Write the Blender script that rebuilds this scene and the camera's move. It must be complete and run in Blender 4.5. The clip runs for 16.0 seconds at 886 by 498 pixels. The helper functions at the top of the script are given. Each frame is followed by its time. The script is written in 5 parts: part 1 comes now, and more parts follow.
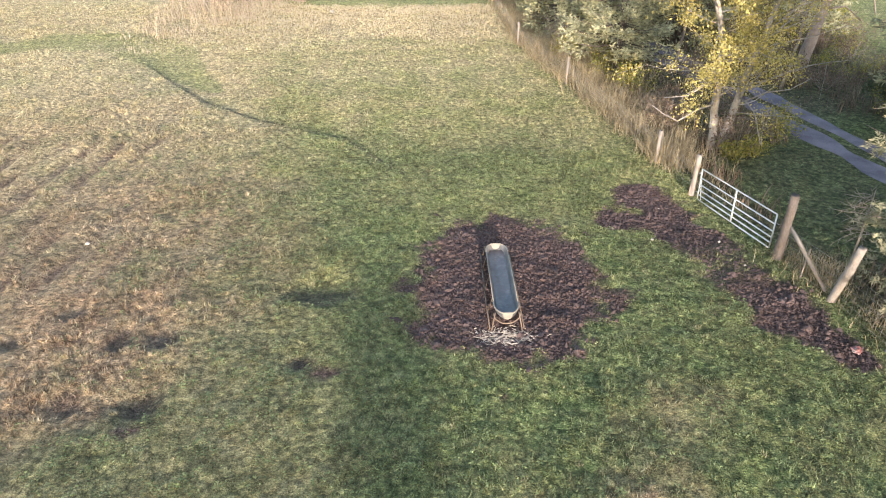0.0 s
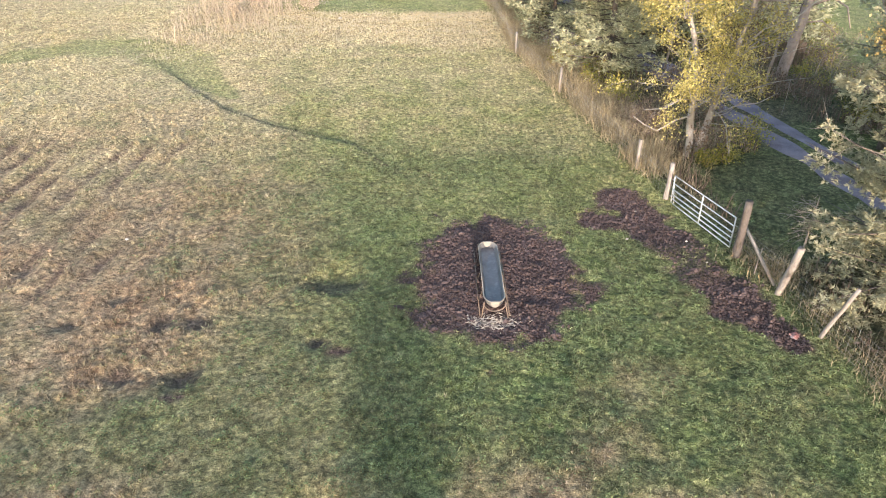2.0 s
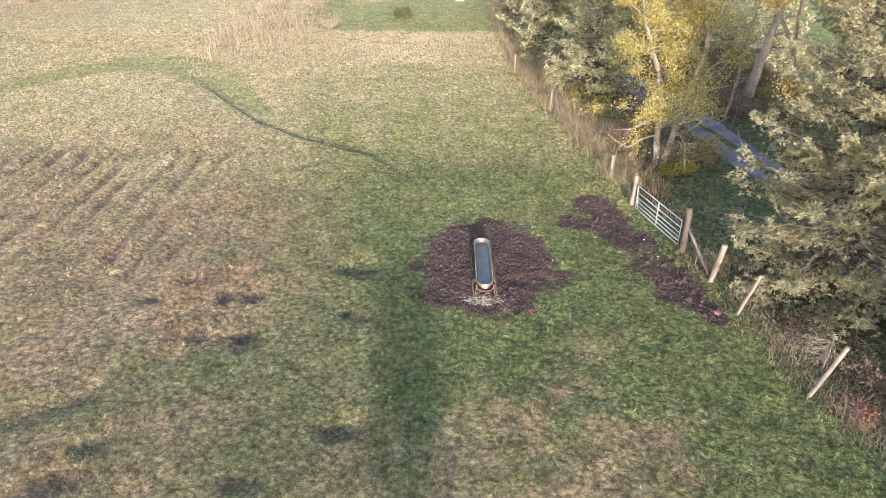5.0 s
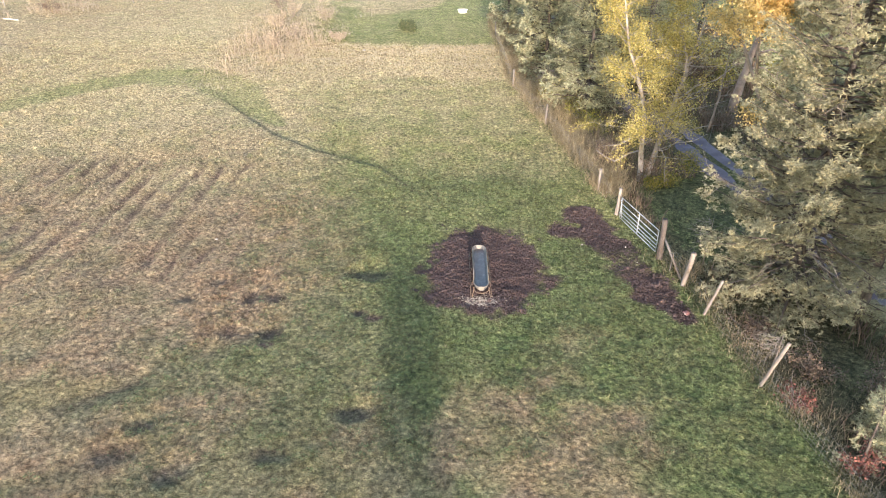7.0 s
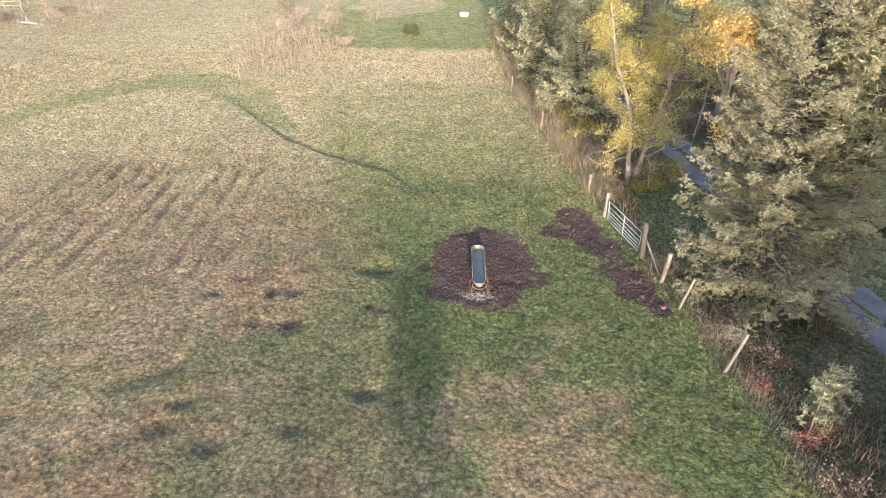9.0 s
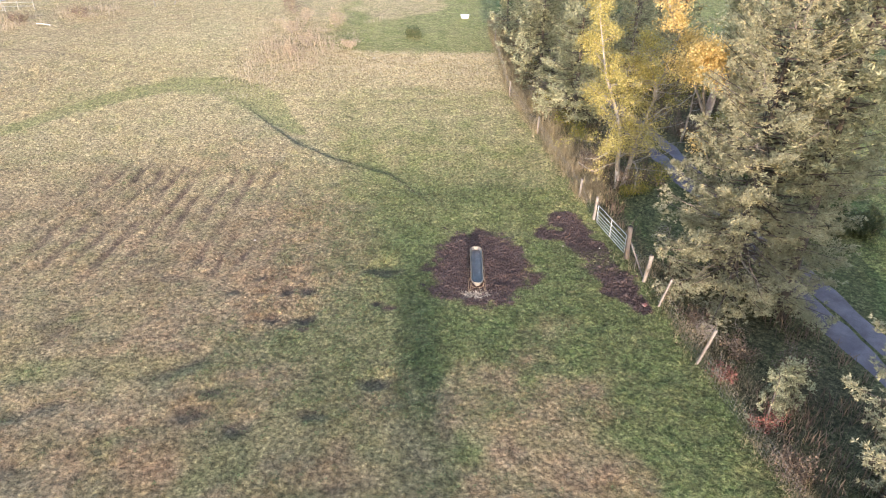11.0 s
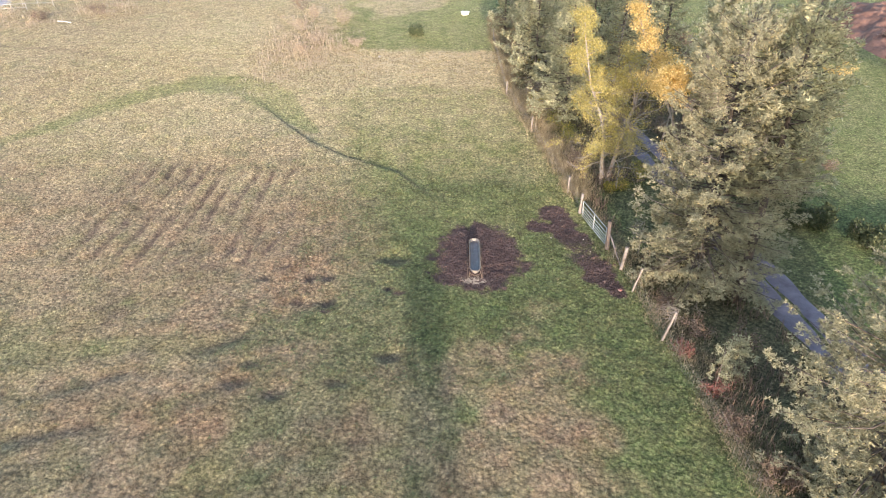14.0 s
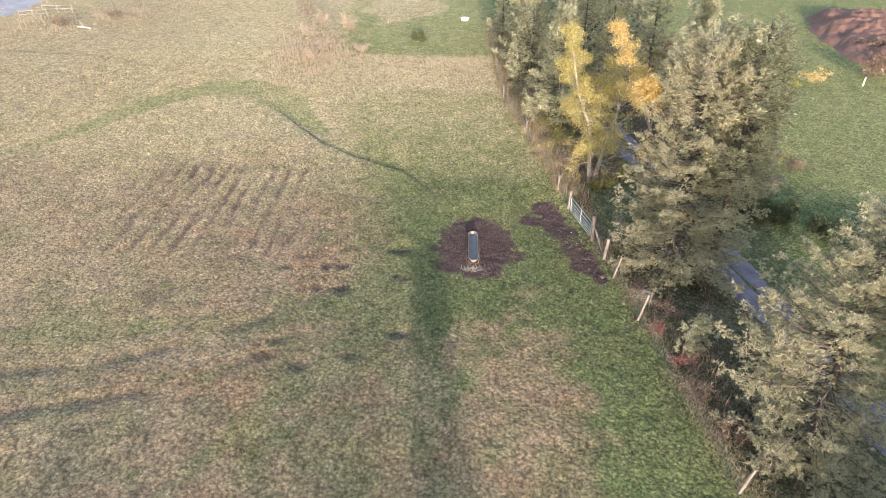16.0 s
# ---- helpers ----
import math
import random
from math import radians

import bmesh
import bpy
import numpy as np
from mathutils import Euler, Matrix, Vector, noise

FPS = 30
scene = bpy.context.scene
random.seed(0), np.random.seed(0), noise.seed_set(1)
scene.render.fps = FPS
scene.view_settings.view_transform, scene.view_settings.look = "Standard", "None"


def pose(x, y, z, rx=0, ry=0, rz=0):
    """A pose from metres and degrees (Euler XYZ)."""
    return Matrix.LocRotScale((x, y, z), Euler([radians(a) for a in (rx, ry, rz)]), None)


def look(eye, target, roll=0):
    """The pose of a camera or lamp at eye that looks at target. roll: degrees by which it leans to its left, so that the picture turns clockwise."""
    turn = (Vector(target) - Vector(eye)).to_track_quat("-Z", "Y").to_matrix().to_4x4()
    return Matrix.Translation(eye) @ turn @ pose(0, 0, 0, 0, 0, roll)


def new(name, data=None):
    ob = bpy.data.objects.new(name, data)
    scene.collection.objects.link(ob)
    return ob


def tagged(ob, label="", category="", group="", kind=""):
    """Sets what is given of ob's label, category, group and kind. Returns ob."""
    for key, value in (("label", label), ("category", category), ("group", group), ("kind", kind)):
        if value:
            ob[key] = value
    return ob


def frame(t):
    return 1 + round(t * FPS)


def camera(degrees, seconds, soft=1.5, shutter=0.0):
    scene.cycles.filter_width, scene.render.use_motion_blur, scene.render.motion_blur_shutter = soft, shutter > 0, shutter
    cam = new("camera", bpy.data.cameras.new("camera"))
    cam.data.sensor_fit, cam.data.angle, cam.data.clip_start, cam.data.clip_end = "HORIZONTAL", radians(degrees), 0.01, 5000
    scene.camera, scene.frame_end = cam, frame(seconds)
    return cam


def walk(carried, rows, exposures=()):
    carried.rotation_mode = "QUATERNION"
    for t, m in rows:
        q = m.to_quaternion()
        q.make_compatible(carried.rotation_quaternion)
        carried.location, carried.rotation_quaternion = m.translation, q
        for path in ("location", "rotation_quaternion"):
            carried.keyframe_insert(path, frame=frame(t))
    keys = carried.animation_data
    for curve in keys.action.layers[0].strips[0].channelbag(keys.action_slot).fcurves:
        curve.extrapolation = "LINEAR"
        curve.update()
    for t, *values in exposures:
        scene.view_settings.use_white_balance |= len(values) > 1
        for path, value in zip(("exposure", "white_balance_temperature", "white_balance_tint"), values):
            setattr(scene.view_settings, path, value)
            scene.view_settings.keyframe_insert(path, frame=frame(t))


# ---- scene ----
cam = camera(67.8, 16.0, soft=1.0)
PATH = [
    (0, (-1.369, -13.832, 9.935), (-1.357, -12.076, 8.979), -0.7),
    (1, (-1.268, -14.98, 10.604), (-1.262, -13.226, 9.642), -0.6),
    (2, (-1.179, -16.162, 11.267), (-1.179, -14.412, 10.299), -0.5),
    (3, (-1.101, -17.765, 12.034), (-1.108, -16.015, 11.065), -0.4),
    (4, (-1.034, -19.457, 12.806), (-1.051, -17.707, 11.838), -0.3),
    (6.4, (-0.913, -23.075, 14.865), (-0.94, -21.318, 13.911), -0.2),
    (7, (-0.891, -23.77, 15.405), (-0.921, -22.017, 14.443), -0.1),
    (8, (-0.861, -25.083, 16.308), (-0.896, -23.333, 15.34), -0.1),
    (9, (-0.84, -26.3, 17.2), (-0.876, -24.558, 16.219), -0.1),
    (11.4, (-0.82, -29.019, 19.596), (-0.857, -27.294, 18.584), -0.0),
    (12, (-0.821, -29.674, 20.171), (-0.855, -27.953, 19.153), -0.0),
    (12.8, (-0.825, -30.674, 20.984), (-0.861, -28.96, 19.954), -0.0),
    (13.6, (-0.834, -31.847, 21.873), (-0.87, -30.146, 20.821), -0.1),
    (14.3, (-0.844, -33.175, 22.665), (-0.884, -31.48, 21.605), -0.1),
    (15, (-0.857, -34.548, 23.427), (-0.896, -32.859, 22.358), -0.1),
    (16, (-0.88, -36.812, 24.568), (-0.918, -35.12, 23.502), -0.1),
]
walk(cam, [(t, look(eye, target, roll)) for t, eye, target, roll in PATH], [(0, 1.36, 6600, 12), (16, 1.25, 6600, 15.5)])

# ---------------------------------------------------------------- light
SUN_WAY = Vector((-0.075, 1.0, -0.165)).normalized()
world = bpy.data.worlds.new("sky")
scene.world = world
world.use_nodes = True
wn = world.node_tree.nodes
sky = wn.new("ShaderNodeTexSky")
sky.sky_type, sky.sun_disc = "NISHITA", False
sky.dust_density, sky.ozone_density = 1.2, 0.9
sky.sun_elevation, sky.sun_rotation = radians(9.4), radians(180)
world.node_tree.links.new(sky.outputs[0], wn["Background"].inputs[0])
wn["Background"].inputs[1].default_value = 0.35
sun_data = bpy.data.lights.new("sun", "SUN")
sun_data.energy, sun_data.angle, sun_data.color = 5.0, radians(0.6), (1.0, 0.88, 0.76)
sun = new("sun", sun_data)
sun.matrix_world = look(-SUN_WAY * 200, (0, 0, 0))


# ---------------------------------------------------------------- materials
def tree_of(name, rough=0.8, metal=0.0, spec=0.3):
    m = bpy.data.materials.new(name)
    m.use_nodes = True
    t = m.node_tree
    b = t.nodes["Principled BSDF"]
    b.inputs["Roughness"].default_value = rough
    b.inputs["Metallic"].default_value = metal
    b.inputs["Specular IOR Level"].default_value = spec
    return m, t, b


def add(t, kind, **kw):
    n = t.nodes.new(kind)
    for k, v in kw.items():
        n.inputs[k.replace("_", " ")].default_value = v
    return n


def coords(t):
    return t.nodes.new("ShaderNodeNewGeometry").outputs["Position"]


def noise_of(t, scale, detail=4.0, rough=0.6, where=None):
    n = add(t, "ShaderNodeTexNoise", Scale=scale, Detail=detail, Roughness=rough)
    t.links.new(where or coords(t), n.inputs["Vector"])
    return n.outputs["Fac"]


def ramp(t, fac, stops):
    n = t.nodes.new("ShaderNodeValToRGB")
    e = n.color_ramp.elements
    while len(e) < len(stops):
        e.new(0.5)
    for s, (p, c) in zip(e, stops):
        s.position, s.color = p, (*c, 1)
    t.links.new(fac, n.inputs[0])
    return n.outputs[0]


def blend(t, fac, a, b, kind="MIX"):
    n = t.nodes.new("ShaderNodeMix")
    n.data_type, n.blend_type = "RGBA", kind
    for sock, val in ((n.inputs[0], fac), (n.inputs[6], a), (n.inputs[7], b)):
        if isinstance(val, (int, float)):
            sock.default_value = val
        elif isinstance(val, tuple):
            sock.default_value = (*val, 1)
        else:
            t.links.new(val, sock)
    return n.outputs[2]


def calc(t, op, a, b=0.0, c=0.0):
    n = t.nodes.new("ShaderNodeMath")
    n.operation = op
    for sock, val in zip(n.inputs, (a, b, c)):
        if isinstance(val, (int, float)):
            sock.default_value = val
        else:
            t.links.new(val, sock)
    return n.outputs[0]


def bump(t, b, height, strength, distance):
    n = add(t, "ShaderNodeBump", Strength=strength, Distance=distance)
    t.links.new(height, n.inputs["Height"])
    t.links.new(n.outputs[0], b.inputs["Normal"])


def plain(name, stops, scale, rough=0.8, metal=0.0, relief=0.004, spec=0.3, fine=None):
    """Two scales of variation between the given colours, and a fine relief."""
    m, t, b = tree_of(name, rough, metal, spec)
    big = noise_of(t, scale, 3.0)
    small = noise_of(t, fine or scale * 9, 5.0)
    f = calc(t, "ADD", calc(t, "MULTIPLY", big, 0.6), calc(t, "MULTIPLY", small, 0.4))
    t.links.new(ramp(t, f, stops), b.inputs["Base Color"])
    bump(t, b, small, 0.6, relief)
    return m


def wood(name, stops, rough=0.85):
    """Grain along the upright axis of the object."""
    m, t, b = tree_of(name, rough, 0.0, 0.2)
    tc = t.nodes.new("ShaderNodeTexCoord")
    mp = t.nodes.new("ShaderNodeMapping")
    mp.inputs["Scale"].default_value = (1, 1, 0.06)
    t.links.new(tc.outputs["Object"], mp.inputs["Vector"])
    g = noise_of(t, 38, 5, 0.65, mp.outputs[0])
    s = noise_of(t, 2.6, 3, 0.6)
    f = calc(t, "ADD", calc(t, "MULTIPLY", g, 0.6), calc(t, "MULTIPLY", s, 0.4))
    t.links.new(ramp(t, f, stops), b.inputs["Base Color"])
    bump(t, b, g, 0.8, 0.01)
    return m


def leafy(name, stops, through_light=0.3, rough=0.65, patch=1.2):
    """Leaves or needles: each island its own shade, with drifts of colour, and some light through them."""
    m, t, b = tree_of(name, rough, 0.0, 0.25)
    r = t.nodes.new("ShaderNodeNewGeometry").outputs["Random Per Island"]
    f = calc(t, "ADD", calc(t, "MULTIPLY", r, 0.55), calc(t, "MULTIPLY", noise_of(t, patch, 3), 0.45))
    c = ramp(t, f, stops)
    t.links.new(c, b.inputs["Base Color"])
    tr = t.nodes.new("ShaderNodeBsdfTranslucent")
    t.links.new(c, tr.inputs[0])
    mx = t.nodes.new("ShaderNodeMixShader")
    mx.inputs[0].default_value = through_light
    t.links.new(b.outputs[0], mx.inputs[1])
    t.links.new(tr.outputs[0], mx.inputs[2])
    t.links.new(mx.outputs[0], t.nodes["Material Output"].inputs[0])
    return m


def zones_of(t):
    a = t.nodes.new("ShaderNodeAttribute")
    a.attribute_name = "zones"
    s = t.nodes.new("ShaderNodeSeparateColor")
    t.links.new(a.outputs["Color"], s.inputs[0])
    return (*s.outputs, a.outputs["Alpha"])


def clumps_of(t, scale):
    """Uneven round clumps: how far each point lies from the middle of its clump, and a shade for each clump."""
    wob = t.nodes.new("ShaderNodeVectorMath")
    wob.operation = "MULTIPLY_ADD"
    n = add(t, "ShaderNodeTexNoise", Scale=scale * 2.2, Detail=2.0)
    t.links.new(coords(t), n.inputs["Vector"])
    t.links.new(n.outputs["Color"], wob.inputs[0])
    wob.inputs[1].default_value = (0.24, 0.24, 0)
    t.links.new(coords(t), wob.inputs[2])
    v = t.nodes.new("ShaderNodeTexVoronoi")
    v.voronoi_dimensions = "2D"
    v.inputs["Scale"].default_value = scale
    t.links.new(wob.outputs[0], v.inputs["Vector"])
    c = t.nodes.new("ShaderNodeSeparateColor")
    t.links.new(v.outputs["Color"], c.inputs[0])
    return v.outputs["Distance"], c.outputs[0]


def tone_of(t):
    """Lighter and darker growth: clumps a hand or two wide with shade painted into the hollows between them, and
    patches a few steps wide.
    """
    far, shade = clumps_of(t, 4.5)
    # painted shade: clump middles lightened, the gaps between them darkened
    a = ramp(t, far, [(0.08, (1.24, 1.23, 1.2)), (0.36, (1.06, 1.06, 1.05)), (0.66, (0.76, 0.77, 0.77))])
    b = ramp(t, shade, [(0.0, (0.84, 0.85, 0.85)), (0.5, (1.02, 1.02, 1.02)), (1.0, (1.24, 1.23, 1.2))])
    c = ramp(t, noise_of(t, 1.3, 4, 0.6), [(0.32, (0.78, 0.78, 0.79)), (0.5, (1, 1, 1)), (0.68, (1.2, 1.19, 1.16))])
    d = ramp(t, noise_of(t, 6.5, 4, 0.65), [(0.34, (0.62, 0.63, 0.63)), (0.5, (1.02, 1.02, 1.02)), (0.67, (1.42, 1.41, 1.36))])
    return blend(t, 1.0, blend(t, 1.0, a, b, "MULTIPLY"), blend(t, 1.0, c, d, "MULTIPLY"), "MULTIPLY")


def ground_material():
    m, t, b = tree_of("turf_and_soil", 0.95, 0.0, 0.1)
    dry, mud, shrub, pale = zones_of(t)
    fine, mid, wide = noise_of(t, 9, 6, 0.7), noise_of(t, 2.2, 4), noise_of(t, 0.35, 3)
    green = ramp(t, fine, [(0.3, (0.044, 0.06, 0.026)), (0.5, (0.093, 0.122, 0.05)), (0.72, (0.163, 0.187, 0.09))])
    straw = ramp(t, fine, [(0.28, (0.09, 0.058, 0.044)), (0.5, (0.205, 0.15, 0.106)), (0.72, (0.35, 0.278, 0.205))])
    warm = ramp(t, mid, [(0.3, (0.20, 0.12, 0.083)), (0.6, (0.245, 0.20, 0.125)), (0.8, (0.31, 0.28, 0.17))])
    rust = ramp(t, noise_of(t, 0.22, 3, 0.6), [(0.5, (1, 1, 1)), (0.68, (1.0, 0.89, 0.85))])
    straw = blend(t, 1.0, blend(t, 0.45, straw, warm), rust, "MULTIPLY")
    bleached = ramp(t, fine, [(0.28, (0.165, 0.133, 0.078)), (0.5, (0.325, 0.27, 0.168)), (0.72, (0.47, 0.405, 0.275))])
    sward = ramp(t, fine, [(0.3, (0.095, 0.107, 0.042)), (0.5, (0.167, 0.18, 0.072)), (0.72, (0.235, 0.24, 0.11))])
    straw, green = blend(t, pale, straw, bleached), blend(t, pale, green, sward)
    f = calc(t, "ADD", dry, calc(t, "MULTIPLY_ADD", mid, 0.6, -0.3))
    f = calc(t, "ADD", f, calc(t, "MULTIPLY_ADD", wide, 0.3, -0.15))
    n = t.nodes.new("ShaderNodeClamp")
    t.links.new(f, n.inputs[0])
    turf = blend(t, n.outputs[0], green, straw)
    litter_shade = ramp(t, fine, [(0.3, (0.045, 0.038, 0.028)), (0.55, (0.10, 0.088, 0.058)), (0.8, (0.19, 0.155, 0.11))])
    # fallen leaves, and on the lane's verges a painted darkening for tree shade
    turf = blend(t, shrub, turf, litter_shade)
    soil = ramp(t, noise_of(t, 13, 5, 0.7), [(0.36, (0.022, 0.0145, 0.014)), (0.5, (0.067, 0.045, 0.042)), (0.64, (0.17, 0.118, 0.108))])
    soil = blend(t, 1.0, soil, ramp(t, noise_of(t, 0.55, 3, 0.6), [(0.35, (0.82, 0.82, 0.83)), (0.65, (1.25, 1.22, 1.19))]), "MULTIPLY")
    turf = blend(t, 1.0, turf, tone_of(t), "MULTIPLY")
    grain = noise_of(t, 30, 5, 0.75)
    turf = blend(t, 1.0, turf, ramp(t, grain, [(0.36, (0.45, 0.45, 0.45)), (0.5, (1, 1, 1)), (0.64, (1.75, 1.72, 1.65))]), "MULTIPLY")
    t.links.new(blend(t, mud, turf, soil), b.inputs["Base Color"])
    tufty = calc(t, "MULTIPLY", clumps_of(t, 4.5)[0], -0.9)
    bump(t, b, calc(t, "ADD", calc(t, "ADD", fine, tufty), calc(t, "MULTIPLY", grain, 0.45)), 1.0, 0.10)
    return m


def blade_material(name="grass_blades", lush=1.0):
    m, t, b = tree_of(name, 0.6, 0.0, 0.25)
    dry, mud, shrub, pale = zones_of(t)
    r = t.nodes.new("ShaderNodeNewGeometry").outputs["Random Per Island"]
    green = ramp(t, r, [(0.0, (0.056, 0.083, 0.037)), (0.5, (0.127, 0.167, 0.076)), (0.85, (0.162, 0.204, 0.1)), (1.0, (0.182, 0.222, 0.114))])
    straw = ramp(t, r, [(0.0, (0.115, 0.08, 0.06)), (0.5, (0.218, 0.166, 0.122)), (1.0, (0.33, 0.27, 0.205))])
    straw = blend(t, 1.0, straw, ramp(t, noise_of(t, 0.22, 3, 0.6), [(0.5, (1, 1, 1)), (0.68, (1.0, 0.89, 0.85))]), "MULTIPLY")
    bleached = ramp(t, r, [(0.0, (0.18, 0.145, 0.083)), (0.5, (0.33, 0.28, 0.17)), (1.0, (0.47, 0.415, 0.285))])
    sward = ramp(t, r, [(0.0, (0.10, 0.115, 0.046)), (0.5, (0.17, 0.185, 0.078)), (1.0, (0.25, 0.255, 0.13))])
    straw, green = blend(t, pale, straw, bleached), blend(t, pale, green, sward)
    f = calc(t, "ADD", dry, calc(t, "MULTIPLY_ADD", r, -0.2, 0.1))
    n = t.nodes.new("ShaderNodeClamp")
    t.links.new(f, n.inputs[0])
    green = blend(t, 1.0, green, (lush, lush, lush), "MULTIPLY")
    c = blend(t, n.outputs[0], green, straw)
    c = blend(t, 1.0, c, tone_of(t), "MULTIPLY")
    c = blend(t, calc(t, "MULTIPLY", mud, 0.6), c, (0.17, 0.12, 0.085))
    t.links.new(c, b.inputs["Base Color"])
    tr = t.nodes.new("ShaderNodeBsdfTranslucent")
    t.links.new(c, tr.inputs[0])
    mx = t.nodes.new("ShaderNodeMixShader")
    mx.inputs[0].default_value = 0.25
    t.links.new(b.outputs[0], mx.inputs[1])
    t.links.new(tr.outputs[0], mx.inputs[2])
    t.links.new(mx.outputs[0], t.nodes["Material Output"].inputs[0])
    return m


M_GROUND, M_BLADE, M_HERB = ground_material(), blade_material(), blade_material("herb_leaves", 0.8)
M_MUD = plain("trodden_mud", [(0.3, (0.022, 0.016, 0.015)), (0.55, (0.056, 0.039, 0.040)), (0.8, (0.123, 0.094, 0.094))], 1.3, 0.85)
M_ROAD = plain("lane_gravel", [(0.3, (0.075, 0.066, 0.083)), (0.5, (0.140, 0.125, 0.153)), (0.68, (0.215, 0.193, 0.234))], 0.9, 0.95, fine=24, relief=0.02)
M_GREYWOOD = wood("weathered_grey_wood", [(0.25, (0.086, 0.073, 0.068)), (0.5, (0.194, 0.171, 0.157)), (0.8, (0.327, 0.303, 0.283))])
M_BROWNWOOD = wood("brown_post_wood", [(0.25, (0.036, 0.030, 0.029)), (0.5, (0.078, 0.067, 0.063)), (0.8, (0.144, 0.130, 0.125))])
M_GALV = plain("galvanised_tube", [(0.3, (0.36, 0.38, 0.40)), (0.6, (0.5, 0.52, 0.54)), (0.8, (0.62, 0.64, 0.65))], 4, 0.5, 0.45)
M_WIRE = plain("dull_fence_wire", [(0.3, (0.20, 0.185, 0.17)), (0.7, (0.34, 0.32, 0.30))], 6, 0.6, 0.5)
M_BASIN = plain("grey_trough_shell", [(0.3, (0.06, 0.06, 0.062)), (0.5, (0.115, 0.115, 0.12)), (0.7, (0.20, 0.195, 0.19))], 3, 0.55, 0.2)
M_FEED = plain("dark_feed_water", [(0.35, (0.028, 0.027, 0.032)), (0.55, (0.055, 0.052, 0.06)), (0.72, (0.12, 0.112, 0.118))], 1.6, 0.35, fine=9)
M_RIM = plain("pale_cream_rim", [(0.3, (0.12, 0.108, 0.096)), (0.55, (0.18, 0.163, 0.147)), (0.8, (0.25, 0.23, 0.205))], 4, 0.55)
M_TAN = plain("tan_painted_steel", [(0.3, (0.065, 0.046, 0.036)), (0.55, (0.115, 0.087, 0.07)), (0.8, (0.19, 0.155, 0.128))], 5, 0.6, 0.1)
M_NEEDLE = leafy("spruce_needles", [(0.15, (0.196, 0.191, 0.129)), (0.4, (0.279, 0.268, 0.180)), (0.6, (0.332, 0.317, 0.215)), (0.85, (0.398, 0.378, 0.260))], 0.38)
M_NEEDLE_GREY = leafy("grey_green_needles", [(0.2, (0.184, 0.184, 0.120)), (0.5, (0.318, 0.315, 0.206)), (0.8, (0.461, 0.452, 0.301))], 0.38)
M_SPRUCEBARK = plain("spruce_bark", [(0.3, (0.05, 0.04, 0.035)), (0.6, (0.12, 0.10, 0.09)), (0.8, (0.22, 0.2, 0.18))], 3, 0.95, relief=0.03)
M_TWIG = plain("bare_grey_twigs", [(0.3, (0.13, 0.11, 0.095)), (0.6, (0.25, 0.215, 0.19)), (0.8, (0.37, 0.33, 0.3))], 3, 0.9)
M_BIRCHBARK = plain("birch_bark", [(0.25, (0.07, 0.06, 0.056)), (0.45, (0.20, 0.18, 0.172)), (0.7, (0.36, 0.335, 0.32))], 2.5, 0.75, fine=14)
M_PINEBARK = plain("pale_flaking_bark", [(0.25, (0.11, 0.085, 0.075)), (0.5, (0.25, 0.2, 0.18)), (0.8, (0.37, 0.315, 0.285))], 2.5, 0.9, fine=12, relief=0.03)
M_BIRCHLEAF = leafy("yellow_birch_leaves", [(0.1, (0.14, 0.13, 0.05)), (0.4, (0.29, 0.25, 0.08)), (0.65, (0.43, 0.36, 0.13)), (0.9, (0.57, 0.50, 0.24))], 0.35)
M_GOLDLEAF = leafy("golden_leaves", [(0.1, (0.32, 0.21, 0.08)), (0.45, (0.5, 0.37, 0.145)), (0.7, (0.62, 0.48, 0.22)), (0.95, (0.68, 0.58, 0.33))], 0.5)
M_BUSHLEAF = leafy("olive_bush_leaves", [(0.1, (0.07, 0.08, 0.02)), (0.45, (0.18, 0.18, 0.045)), (0.75, (0.34, 0.29, 0.07)), (0.95, (0.45, 0.34, 0.1))], 0.3)
M_REDLEAF = leafy("red_bush_leaves", [(0.1, (0.08, 0.04, 0.033)), (0.45, (0.16, 0.062, 0.052)), (0.8, (0.26, 0.115, 0.095))], 0.2)
M_BROWNLEAF = leafy("brown_withered_leaves", [(0.1, (0.075, 0.052, 0.042)), (0.5, (0.14, 0.10, 0.076)), (0.9, (0.23, 0.172, 0.128))], 0.2)
M_DARKWEED = leafy("dark_green_weeds", [(0.1, (0.03, 0.04, 0.02)), (0.5, (0.06, 0.075, 0.035)), (0.9, (0.11, 0.12, 0.06))], 0.2)
M_WEED = leafy("dry_weed_stems", [(0.1, (0.135, 0.11, 0.07)), (0.35, (0.215, 0.172, 0.112)), (0.65, (0.322, 0.265, 0.172)), (0.95, (0.494, 0.431, 0.299))], 0.25)
M_DEADSTAND = leafy("dead_tan_stalks", [(0.1, (0.15, 0.115, 0.085)), (0.4, (0.27, 0.215, 0.16)), (0.7, (0.37, 0.305, 0.235)), (0.95, (0.46, 0.39, 0.31))], 0.25)
M_STRAWTALL = leafy("pale_tall_grass", [(0.1, (0.24, 0.20, 0.14)), (0.45, (0.31, 0.265, 0.19)), (0.75, (0.37, 0.325, 0.24)), (0.95, (0.42, 0.375, 0.29))], 0.25)
M_WHITE = plain("chalky_white_plastic", [(0.3, (0.6, 0.6, 0.58)), (0.6, (0.8, 0.8, 0.78))], 4, 0.6)
M_STRAW = plain("bleached_straw", [(0.3, (0.18, 0.148, 0.125)), (0.6, (0.31, 0.275, 0.24))], 5, 0.8)
